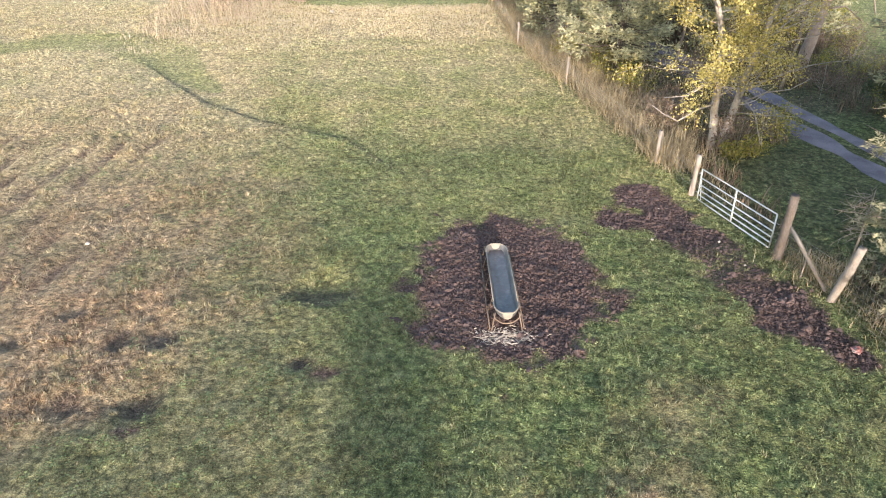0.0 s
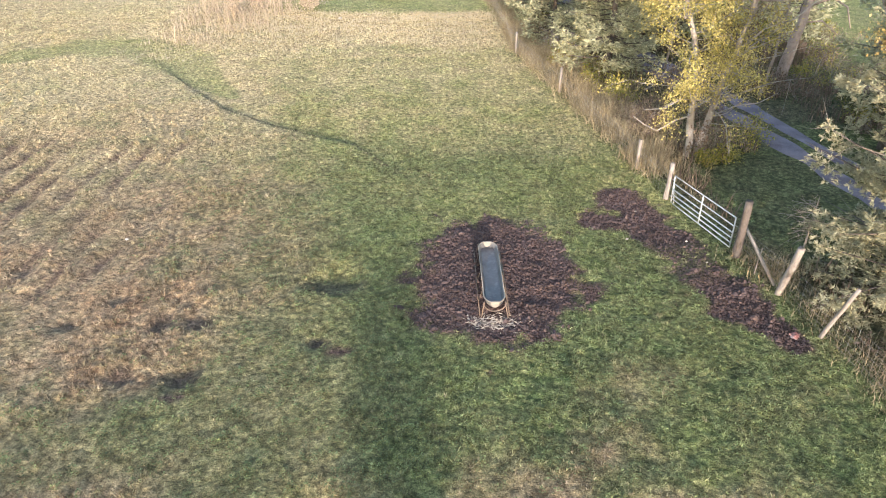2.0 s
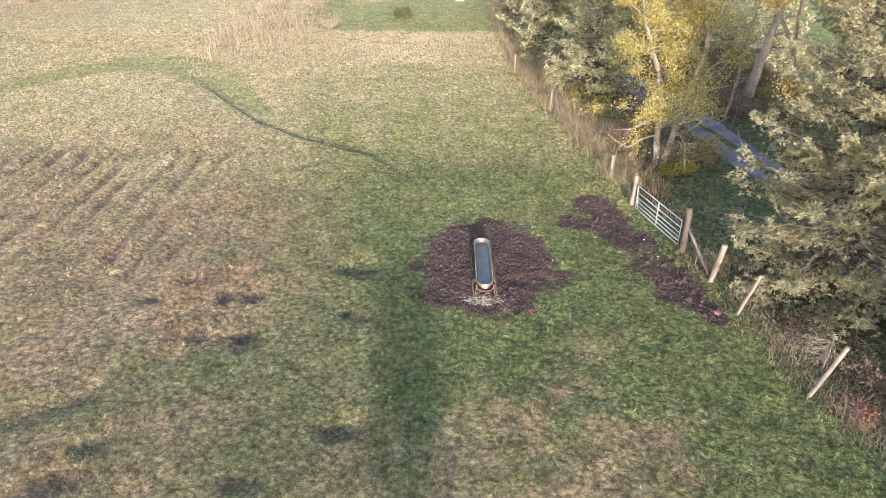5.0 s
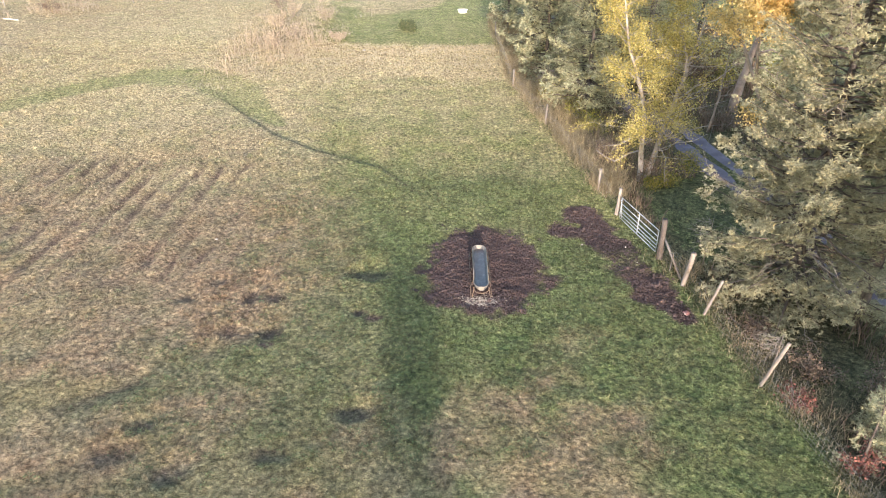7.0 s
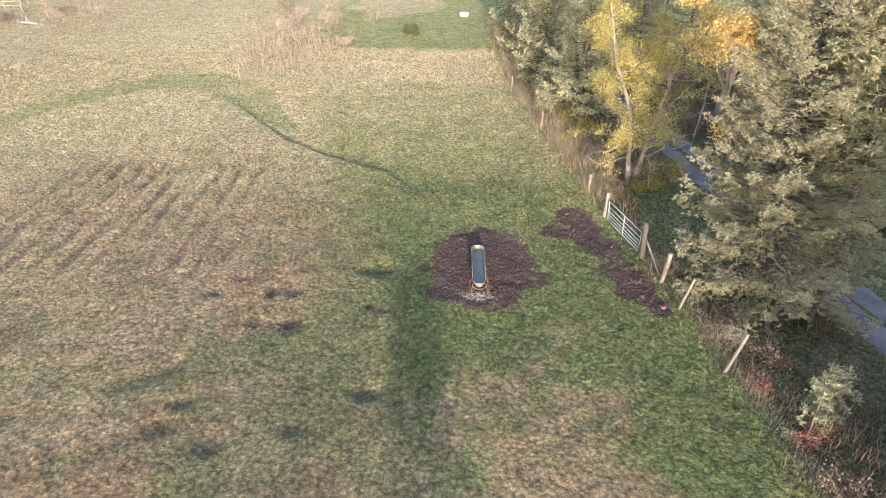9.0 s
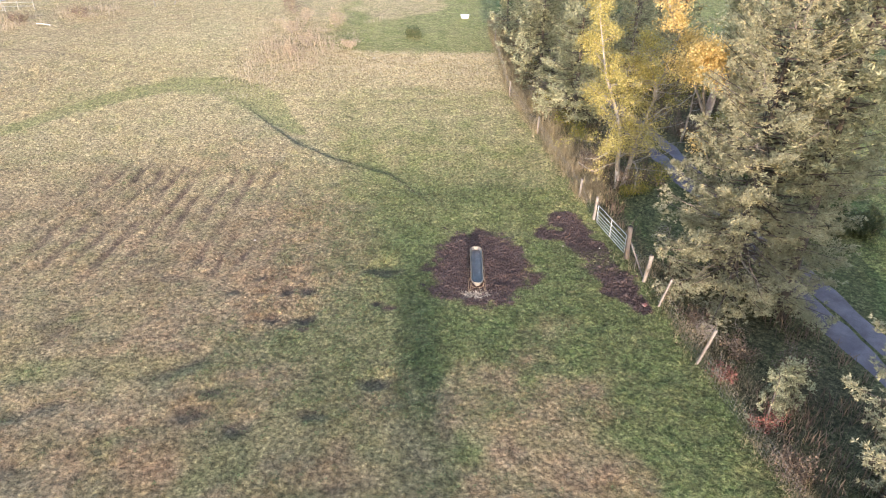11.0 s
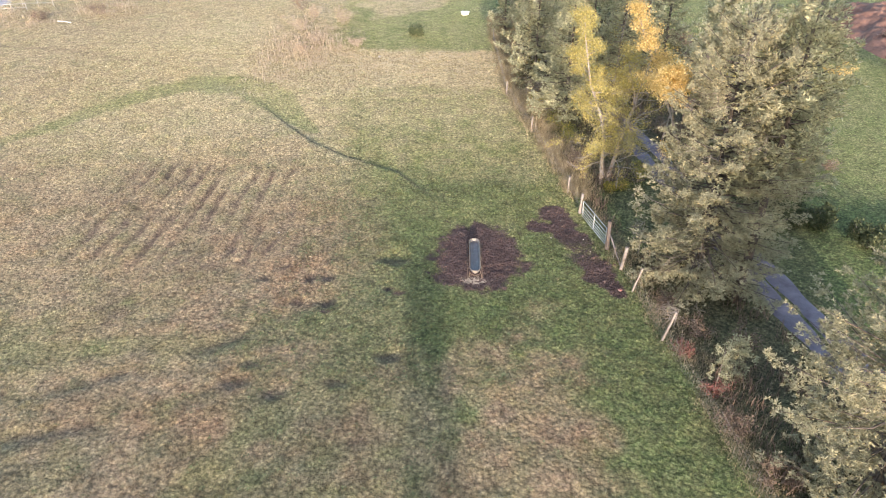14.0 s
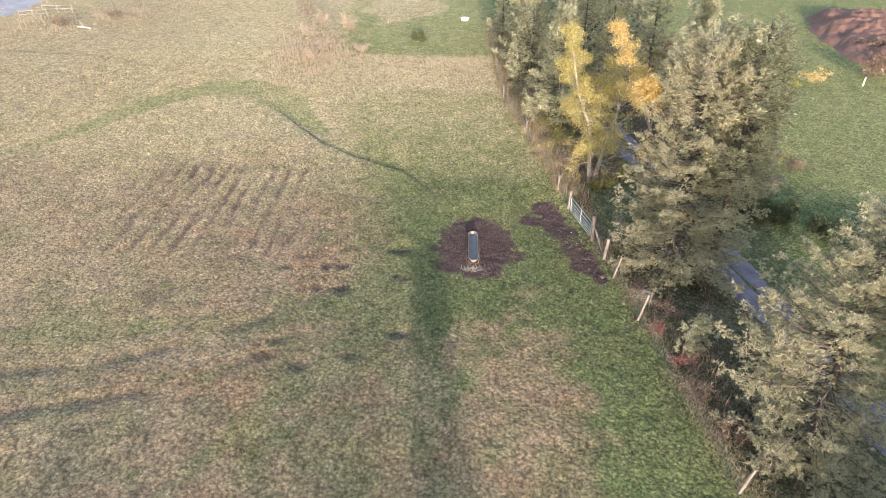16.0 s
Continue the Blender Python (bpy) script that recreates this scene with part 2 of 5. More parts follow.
M_REDSACK = plain("red_and_white_sack", [(0.4, (0.12, 0.045, 0.046)), (0.5, (0.17, 0.085, 0.083)), (0.56, (0.32, 0.27, 0.26))], 6, 0.6)
M_PALE = plain("weathered_white_paint", [(0.3, (0.2, 0.185, 0.175)), (0.7, (0.34, 0.32, 0.305))], 3, 0.8)
M_STONE = plain("pale_field_stone", [(0.3, (0.22, 0.2, 0.18)), (0.7, (0.42, 0.39, 0.36))], 5, 0.9)
M_YARD = plain("pale_yard_gravel", [(0.3, (0.16, 0.165, 0.19)), (0.6, (0.25, 0.255, 0.29)), (0.8, (0.34, 0.345, 0.38))], 0.5, 0.9, fine=9)
M_HEAP = plain("red_brown_soil", [(0.3, (0.075, 0.040, 0.032)), (0.6, (0.158, 0.090, 0.072)), (0.8, (0.232, 0.144, 0.115))], 0.8, 0.95, fine=6, relief=0.06)


# ---------------------------------------------------------------- mesh helpers
RNG = np.random.default_rng(7)


def hashed(ix, iy, seed):
    n = (ix.astype(np.int64) * 374761393 + iy.astype(np.int64) * 668265263 + seed * 974634777) & 0x7FFFFFFF
    n = ((n ^ (n >> 13)) * 1274126177) & 0x7FFFFFFF
    return ((n ^ (n >> 16)) & 0xFFFF) / 65535.0


def vnoise(x, y, size, seed=0):
    x, y = np.asarray(x, float) / size, np.asarray(y, float) / size
    ix, iy = np.floor(x), np.floor(y)
    fx, fy = x - ix, y - iy
    fx, fy = fx * fx * (3 - 2 * fx), fy * fy * (3 - 2 * fy)
    a, b = hashed(ix, iy, seed), hashed(ix + 1, iy, seed)
    c, d = hashed(ix, iy + 1, seed), hashed(ix + 1, iy + 1, seed)
    return (a + (b - a) * fx) * (1 - fy) + (c + (d - c) * fx) * fy


def fbm(x, y, size, seed=0, octaves=3):
    return sum(vnoise(x, y, size / 2**k, seed + k) / 2**k for k in range(octaves)) / sum(1 / 2**k for k in range(octaves))


def smooth(a, b, v):
    u = np.clip((np.asarray(v, float) - a) / (b - a), 0, 1)
    return u * u * (3 - 2 * u)


def tri_mesh(name, V, F, mat, soft=False, zones=None):
    V, F = np.asarray(V, np.float32), np.asarray(F, np.int32)
    me = bpy.data.meshes.new(name)
    me.vertices.add(len(V))
    me.vertices.foreach_set("co", V.ravel())
    me.loops.add(F.size)
    me.loops.foreach_set("vertex_index", F.ravel())
    me.polygons.add(len(F))
    me.polygons.foreach_set("loop_start", np.arange(0, F.size, 3, dtype=np.int32))
    me.update(calc_edges=True)
    me.polygons.foreach_set("use_smooth", np.full(len(F), soft))
    if zones is not None:
        a = me.attributes.new("zones", "FLOAT_COLOR", "POINT")
        a.data.foreach_set("color", np.asarray(zones).astype(np.float32).ravel())
    me.materials.append(mat)
    return me


def join(pieces):
    V, F, n = [], [], 0
    for v, f in pieces:
        V.append(np.asarray(v, float).reshape(-1, 3)), F.append(np.asarray(f, int).reshape(-1, 3) + n)
        n += len(V[-1])
    return np.concatenate(V), np.concatenate(F)


def tube(points, radii, sides=8, rough=0.0, seed=0):
    """A tapered, closed, slightly uneven tube along points."""
    P = np.asarray(points, float)
    R = np.broadcast_to(np.asarray(radii, float), (len(P),))
    T = np.gradient(P, axis=0)
    T /= np.linalg.norm(T, axis=1, keepdims=True) + 1e-9
    up = np.where(np.abs(T[:, 2:3]) > 0.9, [[1.0, 0, 0]], [[0, 0, 1.0]])
    A = np.cross(up, T)
    A /= np.linalg.norm(A, axis=1, keepdims=True) + 1e-9
    B = np.cross(T, A)
    ang = np.linspace(0, 2 * np.pi, sides, endpoint=False)
    wob = 1 + rough * (np.random.default_rng(seed).random((len(P), sides)) - 0.5)
    V = P[:, None] + (R[:, None] * wob)[..., None] * (A[:, None] * np.cos(ang)[None, :, None] + B[:, None] * np.sin(ang)[None, :, None])
    V = np.r_[V.reshape(-1, 3), P[:1], P[-1:]]
    F = []
    for i in range(len(P) - 1):
        for j in range(sides):
            a, b = i * sides + j, i * sides + (j + 1) % sides
            F += [(a, b, b + sides), (a, b + sides, a + sides)]
    n, last = len(P) * sides, (len(P) - 1) * sides
    for j in range(sides):
        k = (j + 1) % sides
        F += [(n, k, j), (n + 1, last + j, last + k)]
    return V, np.array(F)


def box(x0, x1, y0, y1, z0, z1):
    """A box with bevelled edges."""
    bm = bmesh.new()
    bmesh.ops.create_cube(bm, size=1)
    for v in bm.verts:
        v.co = Vector(((x0 + x1) / 2 + v.co.x * (x1 - x0), (y0 + y1) / 2 + v.co.y * (y1 - y0), (z0 + z1) / 2 + v.co.z * (z1 - z0)))
    bmesh.ops.bevel(bm, geom=bm.edges[:], offset=min(x1 - x0, y1 - y0, z1 - z0) * 0.15, segments=2, affect="EDGES")
    bmesh.ops.triangulate(bm, faces=bm.faces[:])
    bm.verts.index_update()
    out = np.array([v.co[:] for v in bm.verts]), np.array([[v.index for v in f.verts] for f in bm.faces])
    bm.free()
    return out


def root(name, x, y, z, label, category, group=""):
    ob = new(name)
    ob.empty_display_size = 0.2
    ob.location = (x, y, z)
    return tagged(ob, label, category, group)


def part(name, vf, mat, parent, label="", soft=True):
    ob = new(name, tri_mesh(name, *vf, mat, soft))
    ob.parent = parent
    if label:
        ob["label"] = label
    return ob


def thing(name, vf, mat, at, label, category, group="", soft=True, kind=""):
    ob = new(name, tri_mesh(name, *vf, mat, soft))
    ob.location = at
    return tagged(ob, label, category, group, kind)


# ---------------------------------------------------------------- the lie of the land
FENCE_Y = np.array([-60, -17.2, -5.2, -1.0, 1.2, 3.5, 7.94, 10.8, 21.4, 30.1, 48.0, 90.0])
FENCE_X = np.array([17.0, 12.0, 10.1, 9.43, 9.25, 8.8, 7.8, 7.32, 5.6, 3.95, 3.4, 2.6])
ROAD = [(9.5, 62), (10.2, 40), (12.0, 29), (14.3, 20.5), (15.2, 15.0), (15.9, 11), (16.6, 6.5), (17.2, 2.4), (17.9, -1.2), (18.9, -6.2), (21.5, -18), (26, -45), (32, -90)]
BANK = [(-34, 33.5), (-27, 33.2), (-20.4, 28.9), (-16.2, 23.1), (-13.2, 19.2), (-10.35, 16.9), (-7.9, 15.2), (-5.5, 13.8), (-3.0, 10.3), (-2.0, 8.2)]
TRAIL = [(5.8, 7.9), (6.3, 6.5), (6.9, 4.9), (7.1, 3.2), (7.8, 0.9), (8.65, -1.4)]
RUTS = [[(-34, -11.5), (-25, -10.3), (-19.5, -9.2), (-13.5, -6.3), (-9.2, -2.8), (-6.5, 0.6)], [(-32, -14.5), (-24, -13.2), (-17, -11.6), (-11.5, -8.6)]]
FURROW = [(-58, 45.4), (-50, 44.7), (-45, 43.6), (-41, 41.8), (-37, 40), (-33.7, 38.5)]
SWALE = [(-60, 9), (-44, 14.5), (-38, 20.3), (-34.8, 25.7), (-30.9, 30.3), (-27.3, 32.9), (-22.5, 32.6), (-19, 29.4), (-16.0, 25.2), (-13.2, 21.6)]
# where hooves and wheels keep the grass short and smooth: middle line and half width along it
PATHS = [([(-36, -8.6), (-26.6, -7.3), (-22, -6.8), (-17.4, -6.2), (-12.5, -5.8), (-9.1, -4.7), (-6.6, -2.8), (-4.9, -0.2), (-3.9, 2.6)], (0.6, 0.6, 0.7, 0.8, 0.9, 1.3, 1.6, 1.3, 0.9)),
         ([(-14, -18.0), (-12, -14.9), (-10.7, -12.8), (-9.2, -10.8), (-6.5, -8.0), (-5.2, -4.9), (-4.4, -2.0)], (0.5, 0.7, 0.8, 1.0, 1.6, 1.9, 1.4))]


def fence_x(y):
    return np.interp(y, FENCE_Y, FENCE_X)


def to_line(x, y, line):
    """Distance from a polyline, the side (positive on its left) and the way along it from 0 to 1."""
    x, y = np.asarray(x, float), np.asarray(y, float)
    best, side, along = np.full(x.shape, 1e9), np.zeros(x.shape), np.zeros(x.shape)
    for k, ((ax, ay), (bx, by)) in enumerate(zip(line, line[1:])):
        dx, dy = bx - ax, by - ay
        u = np.clip(((x - ax) * dx + (y - ay) * dy) / (dx * dx + dy * dy), 0, 1)
        d = np.hypot(x - ax - u * dx, y - ay - u * dy)
        near = d < best
        best = np.where(near, d, best)
        side = np.where(near, np.sign(dx * (y - ay) - dy * (x - ax)), side)
        along = np.where(near, (k + u) / (len(line) - 1), along)
    return best, side, along


DIPS = [(-4.75, 1.8, 1.05, 0.5, 0.42, 0.15), (-4.75, -1.1, 0.4, 0.3, 0.26, 0.5), (-4.1, -1.5, 0.5, 0.27, 0.12, 0.95), (-9.5, -0.2, 0.32, 0.65, 0.32, 0.3),
        (-8.5, -0.15, 0.55, 0.42, 0.3, 0.3), (-11.3, 1.0, 0.4, 0.35, 0.26, 0.2), (-8.1, -2.4, 0.5, 0.5, 0.36, 0.3), (-8.1, -3.25, 0.4, 0.22, 0.05, 0.9),
        (-9.9, -2.4, 0.5, 0.4, 0.2, 0.3), (-12.3, -0.1, 0.45, 0.4, 0.2, 0.15), (-4.3, -6.8, 0.85, 0.42, 0.3, 0.2), (-11.2, -7.5, 0.6, 0.4, 0.22, 0.2),
        (-16.4, 14.5, 0.5, 0.4, 0.25, 0.3), (-9.6, -9.6, 0.7, 0.4, 0.2, 0.2), (-6.6, -8.8, 0.7, 0.3, 0.15, 0.1)]


def road_gap(x, y):
    return to_line(x, y, ROAD)[0]


def mud_at(x, y):
    j = fbm(x, y, 1.4, 11) - 0.5
    e = fbm(x, y, 0.5, 13, 2) - 0.5
    a = np.hypot((x - 0.6) / 2.9, (y - 2.3) / 3.85) + 0.55 * j + 0.5 * e
    out = 1 - smooth(0.82, 1.08, a)
    d, _, u = to_line(x, y, TRAIL)
    w = np.interp(u, [0, 0.25, 0.55, 0.8, 1], [0.95, 1.2, 1.25, 1.0, 0.5])
    d = np.minimum(d / w, np.hypot((x - 5.2) / 1.1, (y - 6.0) / 0.75))
    thin = 1 - 0.45 * np.exp(-((u - 0.58) ** 2) / 0.012)
    out = np.maximum(out, (1 - smooth(0.7, 1.1, d + 1.1 * j + 0.7 * e)) * thin)
    d, s, u = to_line(x, y, BANK)
    out = np.maximum(out, 0.8 * (s > 0) * np.exp(-(((d - 0.1) / 0.12) ** 2)) * smooth(0.2, 0.36, u) * (1 - smooth(0.86, 0.98, u)))
    for cx, cy, r in ((-12.6, 4.6, 2.4), (-17.0, 1.2, 3.0), (-20.5, -3.0, 2.6)):
        out = np.maximum(out, 0.34 * (1 - smooth(0.3, 1.1, np.hypot(x - cx, y - cy) / r)) * smooth(0.4, 0.65, fbm(x, y, 0.9, 67)))
    for line in RUTS:
        d, _, _ = to_line(x, y, line)
        out = np.maximum(out, 0.4 * np.exp(-((d / 0.35) ** 2)) * smooth(0.35, 0.65, vnoise(x, y, 1.8, 25)))
    d, _, _ = to_line(x, y, FURROW)
    out = np.maximum(out, 0.5 * np.exp(-((d / 0.25) ** 2)))
    out = np.maximum(out, row_at(x, y)[1] * (0.4 + 0.8 * fbm(x, y, 0.6, 59)))
    # bare soil in the dips, plus 0.3 more to paint in their shade
    for cx, cy, rx, ry, depth, bare in DIPS:
        if bare > 0:
            out = np.maximum(out, min(1.0, bare + 0.3) * (1 - smooth(0.6, 1.2, np.hypot((x - cx) / rx, (y - cy) / ry) + j)))
    return out


def worn_at(x, y):
    """Short, trodden or mown grass: the green swale and the tracks to the trough."""
    j = 0.7 * (fbm(x, y, 1.6, 35) - 0.5)
    d, _, u = to_line(x, y, SWALE)
    w = np.interp(u, [0, 0.2, 0.45, 0.6, 0.8, 1.0], [0.5, 0.9, 2.0, 2.7, 2.2, 0.5])
    out = (1 - smooth(0.7, 1.1, d / w + j)) * smooth(0.05, 0.3, u)
    for line, wide in PATHS:
        d, _, u = to_line(x, y, line)
        w = np.interp(u, np.linspace(0, 1, len(wide)), wide)
        out = np.maximum(out, 0.8 * (1 - smooth(0.55, 1.25, d / w + j)))
    return out


def row_at(x, y):
    """Old drill rows in the withered field: their relief, and the bare soil between them."""
    field = smooth(-29, -25, x) * (1 - smooth(-12.5, -10, x)) * smooth(-1, 3, y) * (1 - smooth(13.5, 16.5, y))
    w = np.sin((x + 0.9 * fbm(x, y, 2.5, 9) - 0.06 * y) * 2 * np.pi / 1.35) + 0.9 * (fbm(x, y / 2, 0.8, 10) - 0.5)
    worn = smooth(0.18, 0.6, vnoise(x, y / 3, 1.4, 57)) * (0.45 + 0.75 * smooth(0.3, 0.6, fbm(x, y, 2.6, 58)))
    return field * (0.03 + 0.05 * worn) * w, field * (0.2 + 0.5 * worn) * smooth(-0.1, 1.0, -w)


def height(x, y):
    """The ground: a slope that rises gently away, with the sharp bank, dips, ruts and hummocks."""
    x, y = np.asarray(x, float), np.asarray(y, float)
    yy = np.clip(y, -120, 120)
    z = 0.034 * yy - 0.16 * np.exp(-((x - 8) ** 2) / 8 - (y - 6) ** 2 / 10)
    d, s, u = to_line(x, y, BANK)
    fade = (0.25 * smooth(0.0, 0.12, u) + 0.75 * smooth(0.18, 0.34, u)) * (1 - smooth(0.86, 1.0, u))
    z = z - np.where(s > 0, 0.13 * fade * smooth(0.0, 0.18, d) * np.exp(-((d / 2.4) ** 2)), 0)
    d, _, _ = to_line(x, y, SWALE)
    z = z - 0.10 * np.exp(-((d / 1.8) ** 2))
    for line in RUTS:
        d, _, _ = to_line(x, y, line)
        z = z - 0.11 * np.exp(-((d / 0.5) ** 2)) * smooth(0.25, 0.7, vnoise(x, y, 1.8, 25))
    inside = (np.abs(x) < 80) & (np.abs(y) < 90)
    calm = smooth(0.8, 2.6, road_gap(x, y)) * inside
    tuft = 0.06 * (fbm(x, y, 0.9, 5, 2) - 0.5) + 0.06 * (vnoise(x, y, 0.4, 6) - 0.5)
    z = z + calm * (0.08 * (fbm(x, y, 3.4, 3, 2) - 0.5) + tuft * (1 - 0.8 * worn_at(x, y)) * (1 - smooth(44, 46, y)) * (1 - smooth(20, 22, x)))
    z = z + row_at(x, y)[0]
    for cx, cy, rx, ry, depth, bare in DIPS:
        if depth:
            z = z - 0.6 * depth * (1 - smooth(0.35, 1.15, np.hypot((x - cx) / rx, (y - cy) / np.where(y > cy, 2.6 * ry, ry)) + 0.5 * (vnoise(x, y, 0.4, 21) - 0.5)))
    z = z + mud_at(x, y) * 0.10 * (fbm(x, y, 0.5, 31, 2) - 0.62)
    return z


def dry_at(x, y):
    """How withered the grass is: 0 lush green, 1 straw."""
    j = fbm(x, y, 5, 41) - 0.5
    k = fbm(x, y, 1.3, 47) - 0.5
    left = 1 - smooth(-11.5, -1.2, x + 3.5 * j + 2.5 * k + np.clip(0.22 * (y - 4), -2.4, 3))
    v = 0.12 + 0.80 * left
    far = smooth(4, 32, y + 6 * j)
    v = np.maximum(v, 0.14 + 0.52 * far)
    v = np.maximum(v, 0.95 * smooth(29.5, 33, y + 3 * j))
    patch = smooth(-0.1, 0.5, 1 - np.hypot((x - 2.9 - 0.1 * y) / 5.0, (y + 13) / 13.0) + 1.1 * (fbm(x, y, 2.4, 49) - 0.5))
    v = np.maximum(v, patch * (0.56 + 0.5 * fbm(x, y, 1.1, 53)))
    low = (1 - smooth(-9, -2, y + 5 * j + 0.35 * (x + 6))) * (1 - smooth(-3, 1, x + 3 * j))
    v = v * (1 - low) + low * (0.62 + 0.18 * smooth(7, 13, -x) + 0.6 * j)
    worn = worn_at(x, y)
    v = v * (1 - worn) + worn * np.minimum(v, np.where(y > 10, 0.37, 0.34 + 0.2 * smooth(4, 16, -x)) + 0.3 * j)
    for line in RUTS:
        d, _, _ = to_line(x, y, line)
        v = v * (1 - 0.12 * np.exp(-((d / 0.8) ** 2)))
    lawn = smooth(43.0, 45.5, y + 2.5 * j + 0.10 * (x + 6)) * smooth(-19, -14, x + 3 * j)
    v = v * (1 - lawn) + 0.2 * lawn
    sand = smooth(0.5, 0.9, 1.5 - np.hypot((x + 9.5) / 7.5, (y - 69) / 12) + 0.8 * j)
    v = np.maximum(v, 0.9 * sand)
    # lawn nearest the lane kept deeper green, so its tree shade looks darker
    right = smooth(0.5, 2.0, x - fence_x(y))
    v = v * (1 - right) + right * (0.03 + 0.11 * smooth(24, 32, x))
    return np.clip(v + (0.25 + 0.55 * smooth(0.1, 0.4, v)) * (1 - 0.7 * worn) * k, 0, 1)


def rough_shade_at(x, y):
    """Fallen leaves and undergrowth beyond the fence, and the lane's verges, where this zone paints in deep shade."""
    rx = np.interp(-np.asarray(y, float), [-q[1] for q in ROAD], [q[0] for q in ROAD])
    wood_east = np.interp(y, [-30, 11, 15, 22], [-9.0, -9.0, 1.5, 6.0])
    strip_west = np.interp(y, [-30, 0, 3, 11, 13.5], [9.0, 9.0, 2.0, 2.2, 9.0])
    f = smooth(0.0, 1.2, x - fence_x(y)) * (1 - smooth(-0.6, 0.6, x - np.minimum(fence_x(y) + strip_west, rx + wood_east + 8.0)))
    f = np.maximum(f, smooth(13, 17, y) * smooth(-0.5, 1.0, x - fence_x(y)) * (1 - smooth(24, 27, x))) * (1 - smooth(60, 66, y))
    # green verges by the lane, darkened in colour to deepen the trees' shade
    verge_shade = smooth(1.5, 3.0, x - fence_x(y)) * (1 - smooth(19.8, 21.2, x - 0.35 * np.clip(y + 1, 0, 6))) * (1 - smooth(11, 15, y))
    return np.maximum(f, 0.6 * verge_shade) * (0.55 + 0.45 * fbm(x, y, 2.2, 61))


def pale_at(x, y):
    """Where the growth is lighter and yellower: the far field and the mown lawns, less the lawn by the lane, whose
    shade is deepened in colour.
    """
    j = fbm(x, y, 6, 45) - 0.5
    v = smooth(1, 22, y + 9 * j + 0.1 * x) * (0.85 + 0.4 * j)
    v = np.maximum(v, 0.2 * (1 - smooth(-22, -12, x + 8 * j)))
    # no paleness on the lawn by the lane: shade put into its colour
    return np.clip(np.where(x > fence_x(y) + 1.5, 0.5 * smooth(25, 35, x + 0.6 * np.clip(y - 8, 0, 20)), v * (1 - 0.3 * smooth(28, 48, -x))), 0, 1)


def zones_at(x, y):
    return np.stack([dry_at(x, y), mud_at(x, y), rough_shade_at(x, y), pale_at(x, y)], -1)


def spread(lo, hi, step, lo2, hi2, step2, far, growth=1.2):
    """Grid lines: fine from lo to hi, wider out to lo2 and hi2, then ever wider to the horizon."""
    out, a, w = [], 0.0, step2
    while a < far:
        w *= growth
        a += w
        out.append(a)
    out = np.array(out)
    return np.r_[lo2 - out[::-1], np.arange(lo2, lo, step2), np.arange(lo, hi, step), np.arange(hi, hi2, step2), hi2 + out]


def build_ground():
    gx, gy = spread(-26, 12, 0.19, -62, 48, 0.6, 2600), spread(-15, 32, 0.19, -24, 78, 0.6, 2600)
    X, Y = np.meshgrid(gx, gy)
    x, y = X.ravel(), Y.ravel()
    V = np.stack([x, y, height(x, y)], -1)
    nx, ny = len(gx), len(gy)
    a = (np.arange(ny - 1)[:, None] * nx + np.arange(nx - 1)[None]).ravel()
    F = np.concatenate([np.stack([a, a + 1, a + nx + 1], -1), np.stack([a, a + nx + 1, a + nx], -1)])
    ob = new("ground", tri_mesh("ground", V, F, M_GROUND, True, zones_at(x, y)))
    tagged(ob, "sloping pasture ground with green and withered turf and bare mud", "ground", kind="structure")


build_ground()


def strip(line, half, lift, step=0.5, wobble=0.25, seed=0):
    """A sheet along a line that follows the ground, with uneven edges and thickness."""
    P = np.array(line, float)
    seg = np.r_[0, np.cumsum(np.hypot(*np.diff(P, axis=0).T))]
    s = np.arange(0, seg[-1], step)
    c = np.stack([np.interp(s, seg, P[:, 0]), np.interp(s, seg, P[:, 1])], -1)
    for _ in range(8):
        c[1:-1] = (c[:-2] + 2 * c[1:-1] + c[2:]) / 4
    t = np.gradient(c, axis=0)
    t /= np.linalg.norm(t, axis=1, keepdims=True)
    n = np.stack([-t[:, 1], t[:, 0]], -1)
    across = np.linspace(-1, 1, 7)
    wide = half + wobble * (fbm(s, s * 0, 1.9, seed, 2) - 0.5)
    q = c[:, None] + n[:, None] * (across[None, :, None] * wide[:, None, None])
    z = height(q[..., 0], q[..., 1]) + lift - 0.09 * (np.abs(across)[None] > 0.99) - 0.035 * np.exp(-((np.abs(across)[None] - 0.5) ** 2) / 0.03)
    V = np.concatenate([q, z[..., None]], -1).reshape(-1, 3)
    m = len(across)
    a = (np.arange(len(s) - 1)[:, None] * m + np.arange(m - 1)[None]).ravel()
    F = np.concatenate([np.stack([a, a + m, a + m + 1], -1), np.stack([a, a + m + 1, a + 1], -1)])
    return V, F


def beside(line, off):
    P = np.array(line, float)
    t = np.gradient(P, axis=0)
    t /= np.linalg.norm(t, axis=1, keepdims=True)
    return P + np.c_[-t[:, 1], t[:, 0]] * off


def build_road():
    vf = join([strip(beside(ROAD, 0.72), 0.66, 0.05, wobble=0.6, seed=1), strip(beside(ROAD, -0.72), 0.66, 0.05, wobble=0.6, seed=4)])
    ob = new("road", tri_mesh("road", *vf, M_ROAD, True))
    tagged(ob, "worn grey gravel wheel tracks of a narrow shaded lane", "road", kind="structure")


build_road()


